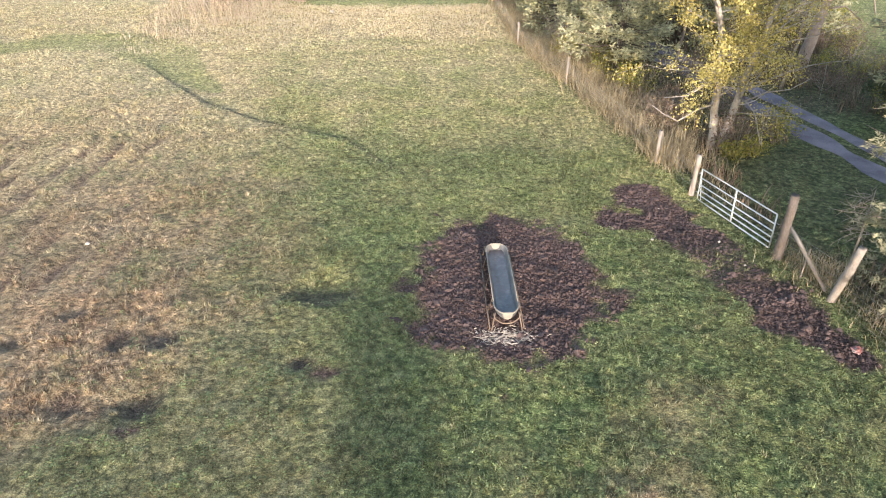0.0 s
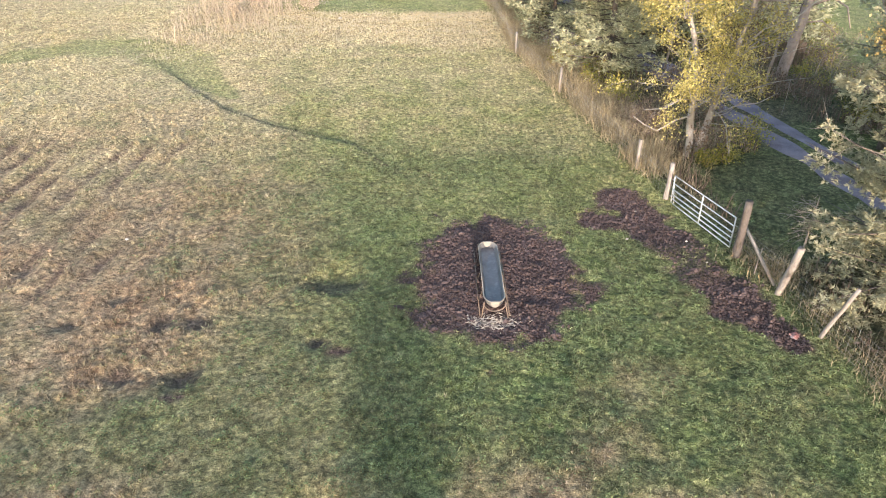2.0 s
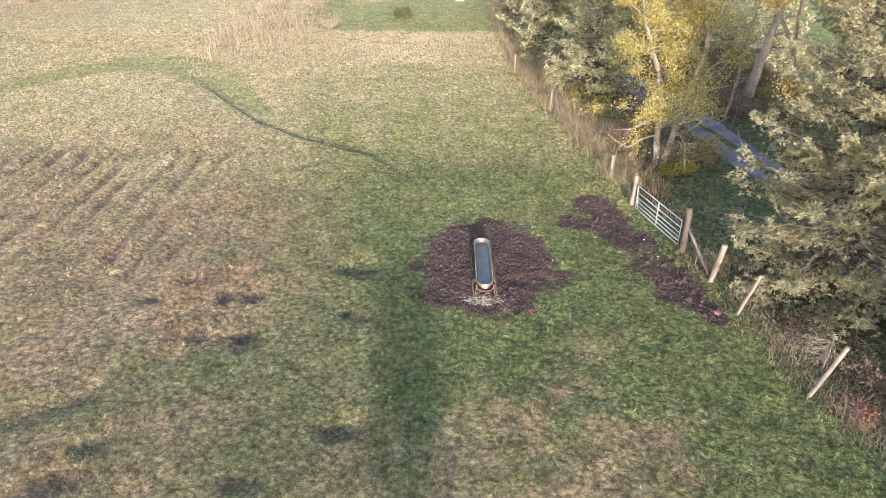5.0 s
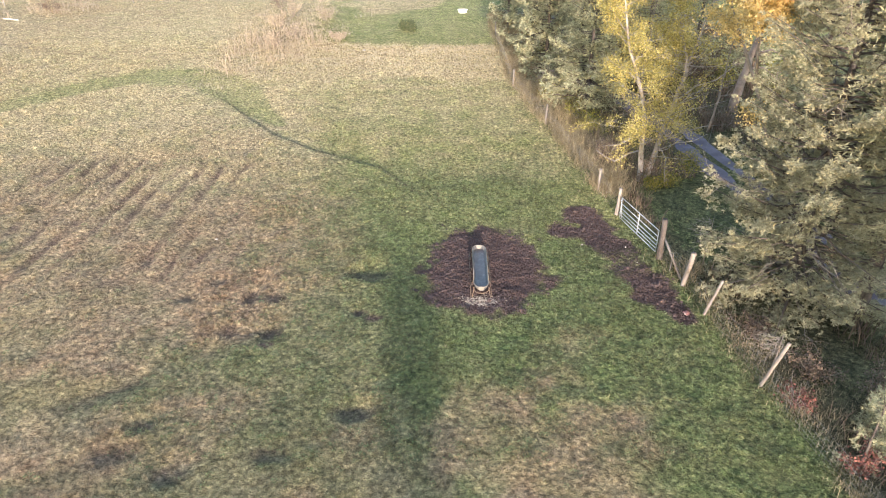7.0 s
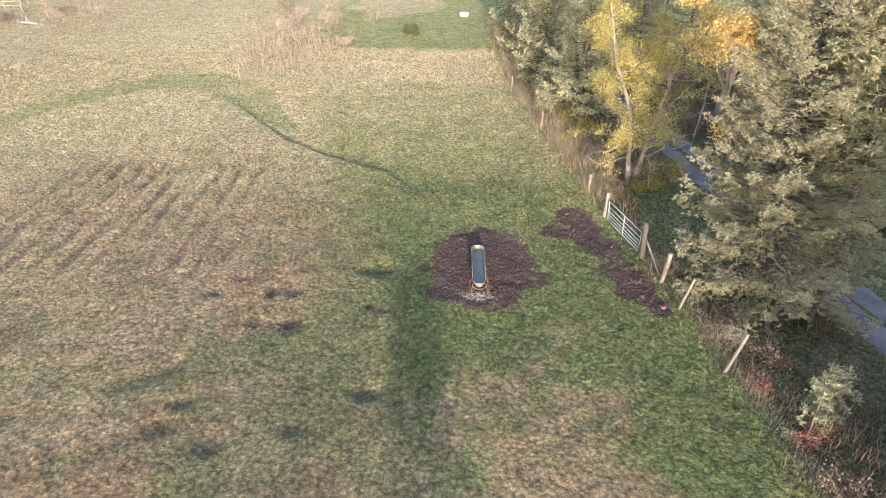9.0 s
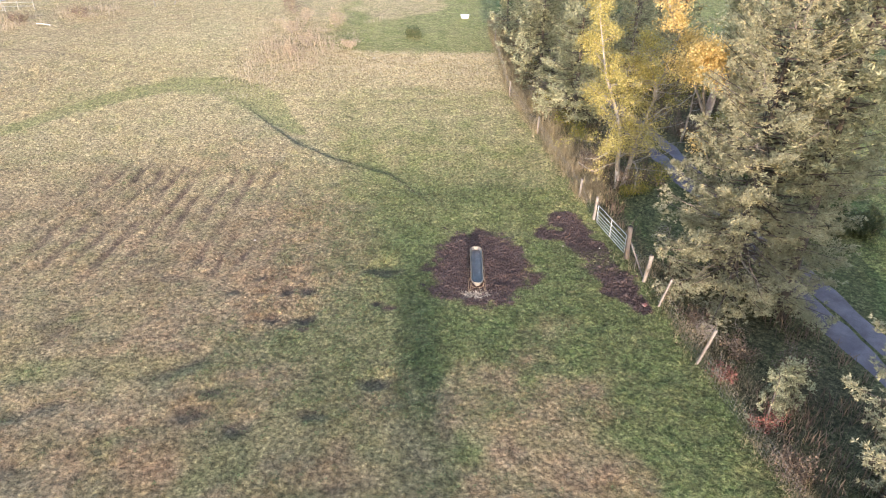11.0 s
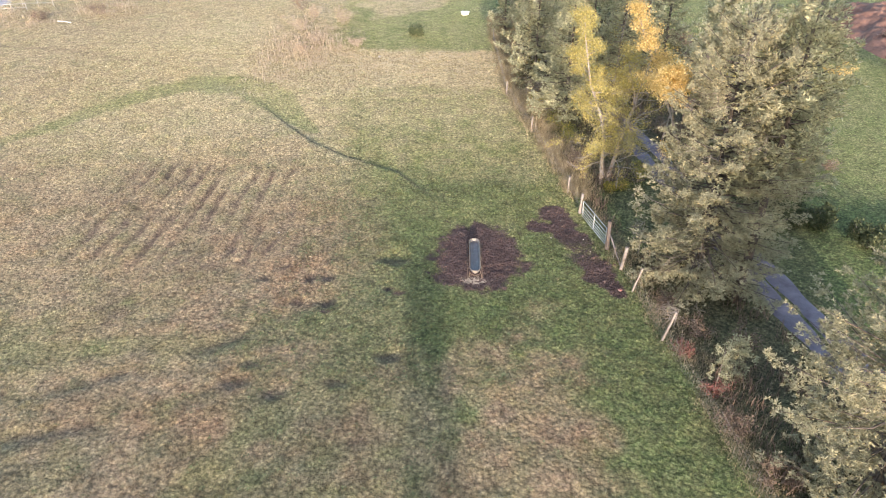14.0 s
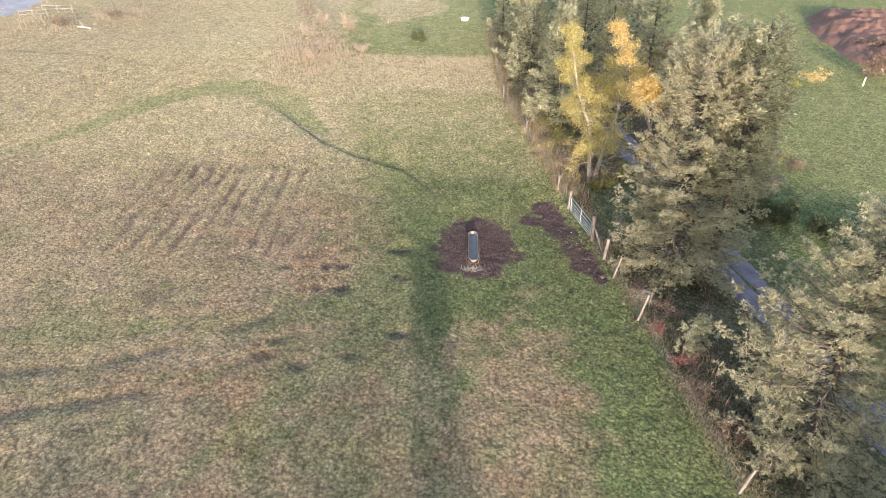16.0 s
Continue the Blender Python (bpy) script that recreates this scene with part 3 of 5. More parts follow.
# ---------------------------------------------------------------- fence, gate
def post_shape(length, r0, r1, lean=(0, 0), seed=0, sides=10):
    k = 7
    u = np.linspace(0, 1, k)
    P = np.stack([lean[0] * u, lean[1] * u, -0.35 + (length + 0.35) * u], -1)
    P[:, :2] += 0.012 * (np.random.default_rng(seed).random((k, 2)) - 0.5)
    v, f = tube(P, r0 + (r1 - r0) * u, sides, 0.16, seed)
    top = v[:, 2] > length - 0.01
    v[top, 2] += 0.35 * r1 * np.sin(3 * np.arange(top.sum())) - 0.1 * r1
    return v, f


POSTS = [
    (3.40, 47.9, 1.5, 0.055, 0.05, (0.03, 0.0), M_GREYWOOD, "thin weathered grey fence post beside dark spruces"),
    (3.95, 30.15, 1.46, 0.075, 0.07, (0.02, -0.02), M_GREYWOOD, "weathered pale wooden fence post in dry grass"),
    (5.60, 21.40, 1.43, 0.08, 0.075, (0.03, 0.02), M_GREYWOOD, "weathered pale wooden fence post in tall dry weeds"),
    (7.32, 10.77, 1.30, 0.085, 0.08, (0.02, -0.01), M_GREYWOOD, "pale sawn wooden fence post carrying square wire mesh"),
    (7.79, 7.94, 1.55, 0.105, 0.085, (0.02, -0.05), M_GREYWOOD, "grey weathered gate post with a short prop at its foot"),
    (8.85, 3.45, 2.30, 0.15, 0.125, (-0.22, -0.50), M_BROWNWOOD, "stout reddish brown gate post leaning slightly"),
    (9.25, 1.19, 1.95, 0.125, 0.105, (-0.05, -0.72), M_GREYWOOD, "thick pale weathered post leaning along the wire fence"),
    (9.43, -1.00, 2.05, 0.065, 0.055, (0.15, -0.80), M_GREYWOOD, "slim pale post leaning over in the weeds"),
    (10.10, -5.20, 2.40, 0.075, 0.065, (0.15, -0.80), M_GREYWOOD, "slim pale post leaning over dry grass and red leaves"),
    (12.00, -17.20, 1.9, 0.07, 0.06, (0.2, -0.3), M_GREYWOOD, "slim pale post leaning below spruce branches"),
]
for n, (x, y, h, r0, r1, lean, mat, label) in enumerate(POSTS):
    z = float(height(np.array(x), np.array(y)))
    p = root("fence_post", x, y, z, label, "fence post", "posts of the pasture fence")
    shaft = part("shaft", post_shape(h, r0, r1, lean, n), mat, p)
    if n == 4:
        part("prop", tube([(-0.10, -0.02, -0.1), (-0.06, 0, 0.35), (-0.02, 0.0, 0.8)], [0.05, 0.05, 0.04], 8, 0.1, 3), M_GREYWOOD, p, "short split wooden prop")
    for k in range(3):
        zz = 0.3 + 0.3 * k
        c = np.array([lean[0] * zz / h - r0 * 1.0, lean[1] * zz / h, zz])
        part("staple", tube([c + (0, -0.03, 0), c + (-0.012, 0, 0), c + (0, 0.03, 0)], 0.005, 5), M_WIRE, shaft)


def build_brace():
    a, b = np.array([8.80, 3.22, 0]), np.array([9.22, 1.38, 0])
    a[2], b[2] = height(a[0], a[1]) + 1.25, height(b[0], b[1]) + 0.12
    m = (a + b) / 2
    r = thing("brace_pole", tube([a - m, (a - m) * 0.3 + (0, 0, 0.02), b - m], [0.055, 0.06, 0.05], 8, 0.1, 5), M_GREYWOOD, m,
              "diagonal grey pole bracing the brown gate post", "brace")
    s = root("stake", 9.0, 2.35, float(height(9.0, 2.35)), "thin pale stake standing in weeds beside the brace", "stake")
    part("shaft", post_shape(1.0, 0.03, 0.025, (0.04, -0.1), 8, 6), M_GREYWOOD, s)
    return r


build_brace()


def build_gate():
    a, b = np.array([7.86, 7.62]), np.array([8.73, 3.72])
    z = 0.10
    g = root("field_gate", a[0], a[1], z, "closed galvanised tubular steel field gate with six rails", "gate")
    w = np.r_[b - a, 0.06]
    heights = [0.06, 0.24, 0.42, 0.62, 0.87, 1.19]
    for h in heights:
        pts = [w * u + (0, 0, h) for u in np.linspace(0.012, 0.988, 5)]
        part("rail", tube(pts, 0.024, 8), M_GALV, g)
    for u in (0.012, 0.5, 0.988):
        stile = part("stile", tube([w * u + (0, 0, 0.06), w * u + (0, 0, 0.6), w * u + (0, 0, 1.19)], 0.03 if u == 0.5 else 0.026, 8), M_GALV, g)
        for h in (0.3, 1.0) if u < 0.1 else ():
            part("hinge", tube([w * 0.012 + (0, 0, h), w * -0.02 + (0, 0, h)], 0.02, 6), M_GALV, stile)
    part("diagonal", tube([w * 0.012 + (0, 0, 0.95), w * 0.06 + (0, 0, 0.1)], 0.016, 6), M_GALV, g)
    part("latch_chain", tube([w * 0.985 + (0, 0, 0.95), w * 1.01 + (0.03, -0.02, 0.9), w * 1.03 + (0.02, 0, 0.93)], 0.012, 6), M_WIRE, stile)


build_gate()


def build_wire():
    """Square mesh between neighbouring posts, sagging a little."""
    stops = [(3.4, 47.9), (3.95, 30.15), (5.6, 21.4), (7.32, 10.77), (7.79, 7.94)], [(8.85, 3.45), (9.25, 1.19), (9.6, -1.2), (10.1, -5.2), (12.0, -17.2)]
    for run in stops:
        for a, b in zip(run, run[1:]):
            a, b = np.array(a), np.array(b)
            length = np.hypot(*(b - a))
            o = (a + b) / 2
            oz = float(height(o[0], o[1]))
            us = np.linspace(0, 1, 8)
            base = a + (b - a) * us[:, None]
            gz = np.interp(us, [0, 1], [float(height(*a)), float(height(*b))])
            bay = root("wire_fence", o[0], o[1], oz, "square-mesh farm fence wire stapled between wooden posts", "wire fence", "wire mesh bays")
            for h in (0.12, 0.3, 0.48, 0.68, 0.9, 1.12):
                pts = np.c_[base - o, gz - oz + h - 0.05 * np.sin(np.pi * us)]
                part("line_wire", tube(pts, 0.0042, 4), M_WIRE, bay)
            pieces = []
            count = int(length / 0.22)
            for u in np.linspace(0.01, 0.99, max(3, min(count, 60))):
                p = a + (b - a) * u
                zz = np.interp(u, [0, 1], [gz[0], gz[-1]]) - oz - 0.05 * np.sin(np.pi * u)
                pieces.append(tube([(*(p - o), zz + 0.12), (*(p - o), zz + 1.12)], 0.0032, 4))
            part("wire_mesh", join(pieces), M_WIRE, bay, "thin upright stay wires")["kind"] = "stuff"


build_wire()


# ---------------------------------------------------------------- the trough
def build_trough():
    x0, y0 = 0.34, 1.87
    z = float(height(np.array(x0), np.array(y0))) - 0.02
    t = root("feed_trough", x0, y0, z, "long grey feed trough with rounded ends on a tan frame", "trough")
    L, R, top = 1.86, 0.32, 0.50
    def narrow(y):
        return np.sqrt(np.clip(1 - (np.clip(np.abs(y) - (L - 0.42), 0, None) / 0.46) ** 2, 0.16, 1))

    ang = np.linspace(0, np.pi, 15)
    prof = np.r_[np.c_[-np.cos(ang) * R, top - np.sin(ang) * 0.30], np.c_[np.cos(ang) * (R - 0.02), top - np.sin(ang) * 0.28]]
    ys = np.r_[np.linspace(-L, -L + 0.42, 7), np.linspace(-1.0, 1.0, 5), np.linspace(L - 0.42, L, 7)]
    V = np.array([(px * narrow(y), y, top - (top - pz) * narrow(y) ** 0.5) for y in ys for px, pz in prof])
    m = len(prof)
    F = []
    for i in range(len(ys) - 1):
        for j in range(m):
            a, b = i * m + j, i * m + (j + 1) % m
            F += [(a, b, b + m), (a, b + m, a + m)]
    part("basin", (V, np.array(F)), M_BASIN, t)
    tip = float(narrow(L))
    for s in (-1, 1):
        n = len(ang)
        outer = np.c_[-np.cos(ang) * (R - 0.004) * tip, np.full(n, s * (L - 0.01)), top - np.sin(ang) * 0.296 * tip**0.5]
        V = np.r_[outer, outer + (0, s * 0.025, 0)]
        f = [(0, k, k + 1) for k in range(1, n - 1)] + [(n, n + k + 1, n + k) for k in range(1, n - 1)]
        f += [(k, k + 1, n + k + 1) for k in range(n - 1)] + [(k, n + k + 1, n + k) for k in range(n - 1)]
        part("end_plate", (V, np.array(f)), M_RIM, t, "pale cream end of the basin", soft=False)
        lip = np.array([(R * float(narrow(y)) * q, y, top) for q, rng in ((-1, np.linspace(L - 0.5, L, 8)), (1, np.linspace(L, L - 0.5, 8))) for y in s * rng])
        part("rounded_lip", tube(lip, 0.02, 8), M_RIM, t, "rounded pale lip")
        hoop = np.c_[-np.cos(ang) * (R + 0.02), np.full(n, s * (L - 0.06)), top - 0.05 - np.sin(ang) * 0.31]
        part("end_hoop", tube(hoop, 0.02, 8), M_TAN, t)
        for q in (-1, 1):
            part("leg", tube([(q * (R - 0.02), s * (L - 0.08), top - 0.03), (q * (R + 0.03), s * (L - 0.03), 0.22), (q * (R + 0.08), s * (L + 0.03), -0.06)], 0.02, 8), M_TAN, t)
    for q in (-1, 1):
        part("side_rail", tube([(q * R, -L + 0.48, top), (q * R, 0, top + 0.006), (q * R, L - 0.48, top)], 0.014, 8), M_RIM, t, "pale rolled rim")
        part("ground_runner", tube([(q * (R + 0.12), -L - 0.02, 0.04), (q * (R + 0.13), 0, 0.06), (q * (R + 0.12), L + 0.02, 0.10)], 0.02, 8), M_TAN, t)
        for s in (-0.6, 0.0, 0.6):
            part("upright", tube([(q * (R + 0.01), s * L, top - 0.03), (q * (R + 0.11), s * L, 0.06)], 0.014, 6), M_TAN, t)
    gx, gy = np.meshgrid(np.linspace(-1, 1, 9), np.linspace(-L + 0.1, L - 0.1, 41))
    zz = top - 0.21 + 0.05 * fbm(gx.ravel() * 3, gy.ravel(), 0.35, 71) + 0.03 * np.abs(gx.ravel())
    V = np.c_[gx.ravel() * 0.235 * narrow(gy.ravel()), gy.ravel(), zz]
    a = (np.arange(40)[:, None] * 9 + np.arange(8)[None]).ravel()
    F = np.concatenate([np.stack([a, a + 1, a + 10], -1), np.stack([a, a + 10, a + 9], -1)])
    ob = new("feed", tri_mesh("feed", V, F, M_FEED, True))
    ob.location = (x0, y0, z)
    tagged(ob, "dark wet feed lying in the bottom of the trough", "feed")


build_trough()


def build_straw():
    n = 300
    r = RNG.normal(0, 1, (n, 2))
    x, y = 0.30 + 0.42 * r[:, 0], -0.22 + 0.2 * r[:, 1]
    ang, half = RNG.random(n) * np.pi, RNG.uniform(0.03, 0.10, n)
    w = RNG.uniform(0.006, 0.014, n)
    z = height(x, y) + RNG.uniform(0.005, 0.04, n)
    d = np.stack([np.cos(ang), np.sin(ang), RNG.normal(0, 0.15, n)], -1) * half[:, None]
    s = np.stack([-np.sin(ang) * w, np.cos(ang) * w, RNG.normal(0, 0.005, n)], -1)
    c = np.stack([x, y, z], -1)
    V = np.stack([c - d - s, c - d + s, c + d + s, c + d - s, c + (0, 0, 0.012)], 1).reshape(-1, 3)
    b = np.arange(n)[:, None] * 5
    F = np.concatenate([b + q for q in ([0, 1, 4], [1, 2, 4], [2, 3, 4], [3, 0, 4])])
    tagged(new("spilled_straw", tri_mesh("spilled_straw", V, F, M_STRAW)), "bleached straw spilled on mud at the trough's end", "straw", kind="stuff")


build_straw()


def lumps(x, y, size, seed, flat=0.6):
    """Many small uneven clods in one mesh."""
    g = np.random.default_rng(seed)
    bm = bmesh.new()
    bmesh.ops.create_icosphere(bm, subdivisions=1, radius=1)
    bm.verts.index_update()
    base = np.array([v.co[:] for v in bm.verts])
    tri = np.array([[v.index for v in f.verts] for f in bm.faces])
    bm.free()
    n = len(x)
    s = size[:, None, None] * (0.55 + 0.9 * g.random((n, len(base), 1))) * base[None] * np.stack([g.uniform(0.7, 1.5, n), g.uniform(0.7, 1.5, n), g.uniform(0.55, 1.1, n) * flat / 0.6], -1)[:, None]
    V = s + np.stack([x, y, height(x, y) + size * 0.15], -1)[:, None]
    F = tri[None] + (np.arange(n) * len(base))[:, None, None]
    return V.reshape(-1, 3), F.reshape(-1, 3)


def build_clods():
    x, y = RNG.uniform(-3.2, 9.2, 60000), RNG.uniform(-3, 9, 60000)
    keep = RNG.random(60000) < mud_at(x, y) ** 1.5 * 0.45
    keep &= ~((np.abs(x - 0.34) < 0.36) & (np.abs(y - 1.87) < 1.9))
    x, y = x[keep], y[keep]
    tagged(new("mud_clods", tri_mesh("mud_clods", *lumps(x, y, RNG.gamma(2.2, 0.0085, len(x)) + 0.009, 5, 0.75), M_MUD, False)),
           "dark hoof-churned clods of mud", "mud", kind="stuff")


build_clods()


# ---------------------------------------------------------------- plants
def blades(x, y, z, h, w, lean, g):
    """One triangle a blade, bent over by lean."""
    n = len(x)
    a, b = g.random(n) * 2 * np.pi, g.random(n) * 2 * np.pi
    c = np.stack([x, y, z], -1)
    s = np.stack([np.cos(a), np.sin(a), 0 * a], -1) * (w / 2)[:, None]
    tip = c + np.stack([np.cos(b) * lean * h, np.sin(b) * lean * h, h], -1)
    V = np.stack([c - s, c + s, tip], 1).reshape(-1, 3)
    return V, np.arange(3 * n).reshape(-1, 3)


def build_grass():
    g = np.random.default_rng(19)
    X, Y, S, R, K = [], [], [], [], []
    # single short tufts between the clumps
    for x0, x1, y0, y1, per, size in ((-12, 12, -9, 12, 9, 0.75), (-26, 14, -20, 20, 4, 1.0), (-44, 6, 12, 46, 2, 1.2), (-80, -26, -14, 40, 2, 1.4), (-75, 4, 40, 76, 4, 1.5), (11, 48, -25, 45, 9, 0.9), (28, 66, 30, 76, 4, 1.5)):
        n = int((x1 - x0) * (y1 - y0) * per)
        X.append(g.uniform(x0, x1, n)), Y.append(g.uniform(y0, y1, n)), S.append(np.full(n, size)), R.append(np.full(n, 0.08 * size)), K.append(np.full(n, 5))
    # clumps a hand or two wide, with hollows between them
    for x0, x1, y0, y1, per, size, k in ((-12, 12, -9, 12, 11, 0.68, 22), (-26, 14, -20, 20, 7, 0.85, 15), (-44, 6, 12, 46, 5, 0.95, 10), (-80, -26, -14, 40, 2, 1.5, 10)):
        n = int((x1 - x0) * (y1 - y0) * per)
        X.append(g.uniform(x0, x1, n)), Y.append(g.uniform(y0, y1, n)), S.append(np.full(n, size * 1.5) * g.uniform(0.7, 1.25, n)), R.append(g.uniform(0.08, 0.17, n) * size), K.append((k * g.uniform(0.6, 1.3, n)).astype(int))
    x, y, s, r, k = (np.concatenate(v) for v in (X, Y, S, R, K))
    mud = mud_at(x, y)
    lawn = (y + 2.5 * (fbm(x, y, 5, 41) - 0.5) + 0.10 * (x + 6) > 44.2) & (x > -15) & (x < 3)
    dense = smooth(0.3, 0.62, fbm(x, y, 1.0, 91))
    keep = (g.random(len(x)) < (1 - mud) ** 1.5 * (0.4 + 0.6 * dense)) & (g.random(len(x)) < np.maximum(smooth(0.6, 1.5, road_gap(x, y)), 0.35 * np.exp(-(road_gap(x, y) / 0.25) ** 2))) & ~(lawn & (k > 8))
    keep &= ~((x > fence_x(y) + 0.6) & (g.random(len(x)) < 1.2 * rough_shade_at(x, y)))
    x, y, s, r, k = x[keep], y[keep], s[keep], r[keep], k[keep]
    z, dry, zones = height(x, y), dry_at(x, y), zones_at(x, y)
    zones[:, 0] = np.clip(zones[:, 0] + g.normal(0, 0.14, len(x)), 0, 1)
    tall = (0.55 + 0.9 * fbm(x, y, 1.1, 95)) * (1 - 0.62 * worn_at(x, y))
    x, y, z, s, r, dry, tall, lawnside = (np.repeat(v, k) for v in (x, y, z, s, r, dry, tall, (x > fence_x(y) + 2.5) | lawn[keep]))
    zones = np.repeat(zones, k, axis=0)
    n = len(x)
    u, a = np.sqrt(g.random(n)), g.random(n) * 2 * np.pi
    h = g.uniform(0.05, 0.13, n) * (1 + 0.15 * dry) * tall * s * np.where(lawnside, 0.5, 1) * (1.1 - 0.5 * u)
    w = g.uniform(0.014, 0.032, n) * np.interp(np.hypot(x + 1, y + 22), [14, 30, 70], [0.9, 1.5, 2.8])
    V, F = blades(x + r * u * np.cos(a), y + r * u * np.sin(a), z - 0.02, h, w, g.uniform(0.1, 0.7, n) + 0.35 * u, g)
    tagged(new("pasture_grass", tri_mesh("pasture_grass", V, F, M_BLADE, False, np.repeat(zones, 3, axis=0))),
           "pasture grass, lush green to withered straw", "grass", kind="stuff")


build_grass()


def build_herbs():
    """Low leafy herbs and clover that give the lush turf its mottled look."""
    g = np.random.default_rng(29)
    X, Y, S = [], [], []
    for x0, x1, y0, y1, per, size in ((-12, 11, -9, 12, 16, 1.1), (-20, 12, -20, 24, 3.2, 1.35), (-36, 5, 10, 44, 1.2, 1.8)):
        n = int((x1 - x0) * (y1 - y0) * per)
        X.append(g.uniform(x0, x1, n)), Y.append(g.uniform(y0, y1, n)), S.append(np.full(n, size))
    x, y, s = (np.concatenate(v) for v in (X, Y, S))
    dry = dry_at(x, y)
    keep = (g.random(len(x)) < (1 - mud_at(x, y)) ** 3 * (1.05 - 1.0 * dry) * (0.3 + 0.7 * smooth(0.35, 0.6, fbm(x, y, 0.8, 93)))) & (x < fence_x(y) + 0.3)
    x, y, s = x[keep], y[keep], s[keep]
    zones = zones_at(x, y)
    k = 18
    r, z = np.repeat(g.uniform(0.06, 0.2, len(x)) * s, k), np.repeat(height(x, y), k)
    tall = np.repeat(g.uniform(0.05, 0.17, len(x)) * s, k)
    x, y, s, zones = np.repeat(x, k), np.repeat(y, k), np.repeat(s, k), np.repeat(zones, k, axis=0)
    n = len(x)
    u, a = np.sqrt(g.random(n)), g.random(n) * 6.283
    c = np.stack([x + r * u * np.cos(a), y + r * u * np.sin(a), z + tall * (1 - u * u) * g.uniform(0.6, 1.1, n) + 0.02], -1)
    w = np.stack([np.cos(a), np.sin(a), g.uniform(-0.2, 0.6, n)], -1) + g.normal(0, 0.25, (n, 3))
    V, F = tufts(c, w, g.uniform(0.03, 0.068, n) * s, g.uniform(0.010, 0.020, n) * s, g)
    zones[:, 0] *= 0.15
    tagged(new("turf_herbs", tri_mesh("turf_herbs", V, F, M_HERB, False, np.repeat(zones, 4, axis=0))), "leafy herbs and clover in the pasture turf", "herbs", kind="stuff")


def stalks(x, y, h, w, g, per=7, spreadr=0.12, lean=0.35):
    """Clumps of tall stalks, each a bent blade of two triangles and a seed head."""
    n = len(x) * per
    X, Y, H = (np.repeat(v, per) for v in (x, y, h))
    X, Y, H = X + g.normal(0, spreadr, n), Y + g.normal(0, spreadr, n), H * g.uniform(0.5, 1.15, n)
    a, b = g.random(n) * 2 * np.pi, g.random(n) * 2 * np.pi
    c = np.stack([X, Y, height(X, Y) - 0.03], -1)
    ww = w * g.uniform(0.6, 1.4, n)
    s = np.stack([np.cos(a) * ww, np.sin(a) * ww, 0 * a], -1) / 2
    off = np.stack([np.cos(b), np.sin(b), 0 * b], -1) * (lean * H * g.random(n))[:, None]
    mid = c + off * 0.35 + np.stack([0 * H, 0 * H, 0.6 * H], -1)
    tip = c + off + np.stack([0 * H, 0 * H, H], -1)
    V = np.stack([c - s, c + s, mid + s * 1.1, mid - s * 1.1, tip], 1).reshape(-1, 3)
    q = np.arange(n)[:, None] * 5
    return V, np.concatenate([q + f for f in ([0, 1, 2], [0, 2, 3], [3, 2, 4])])


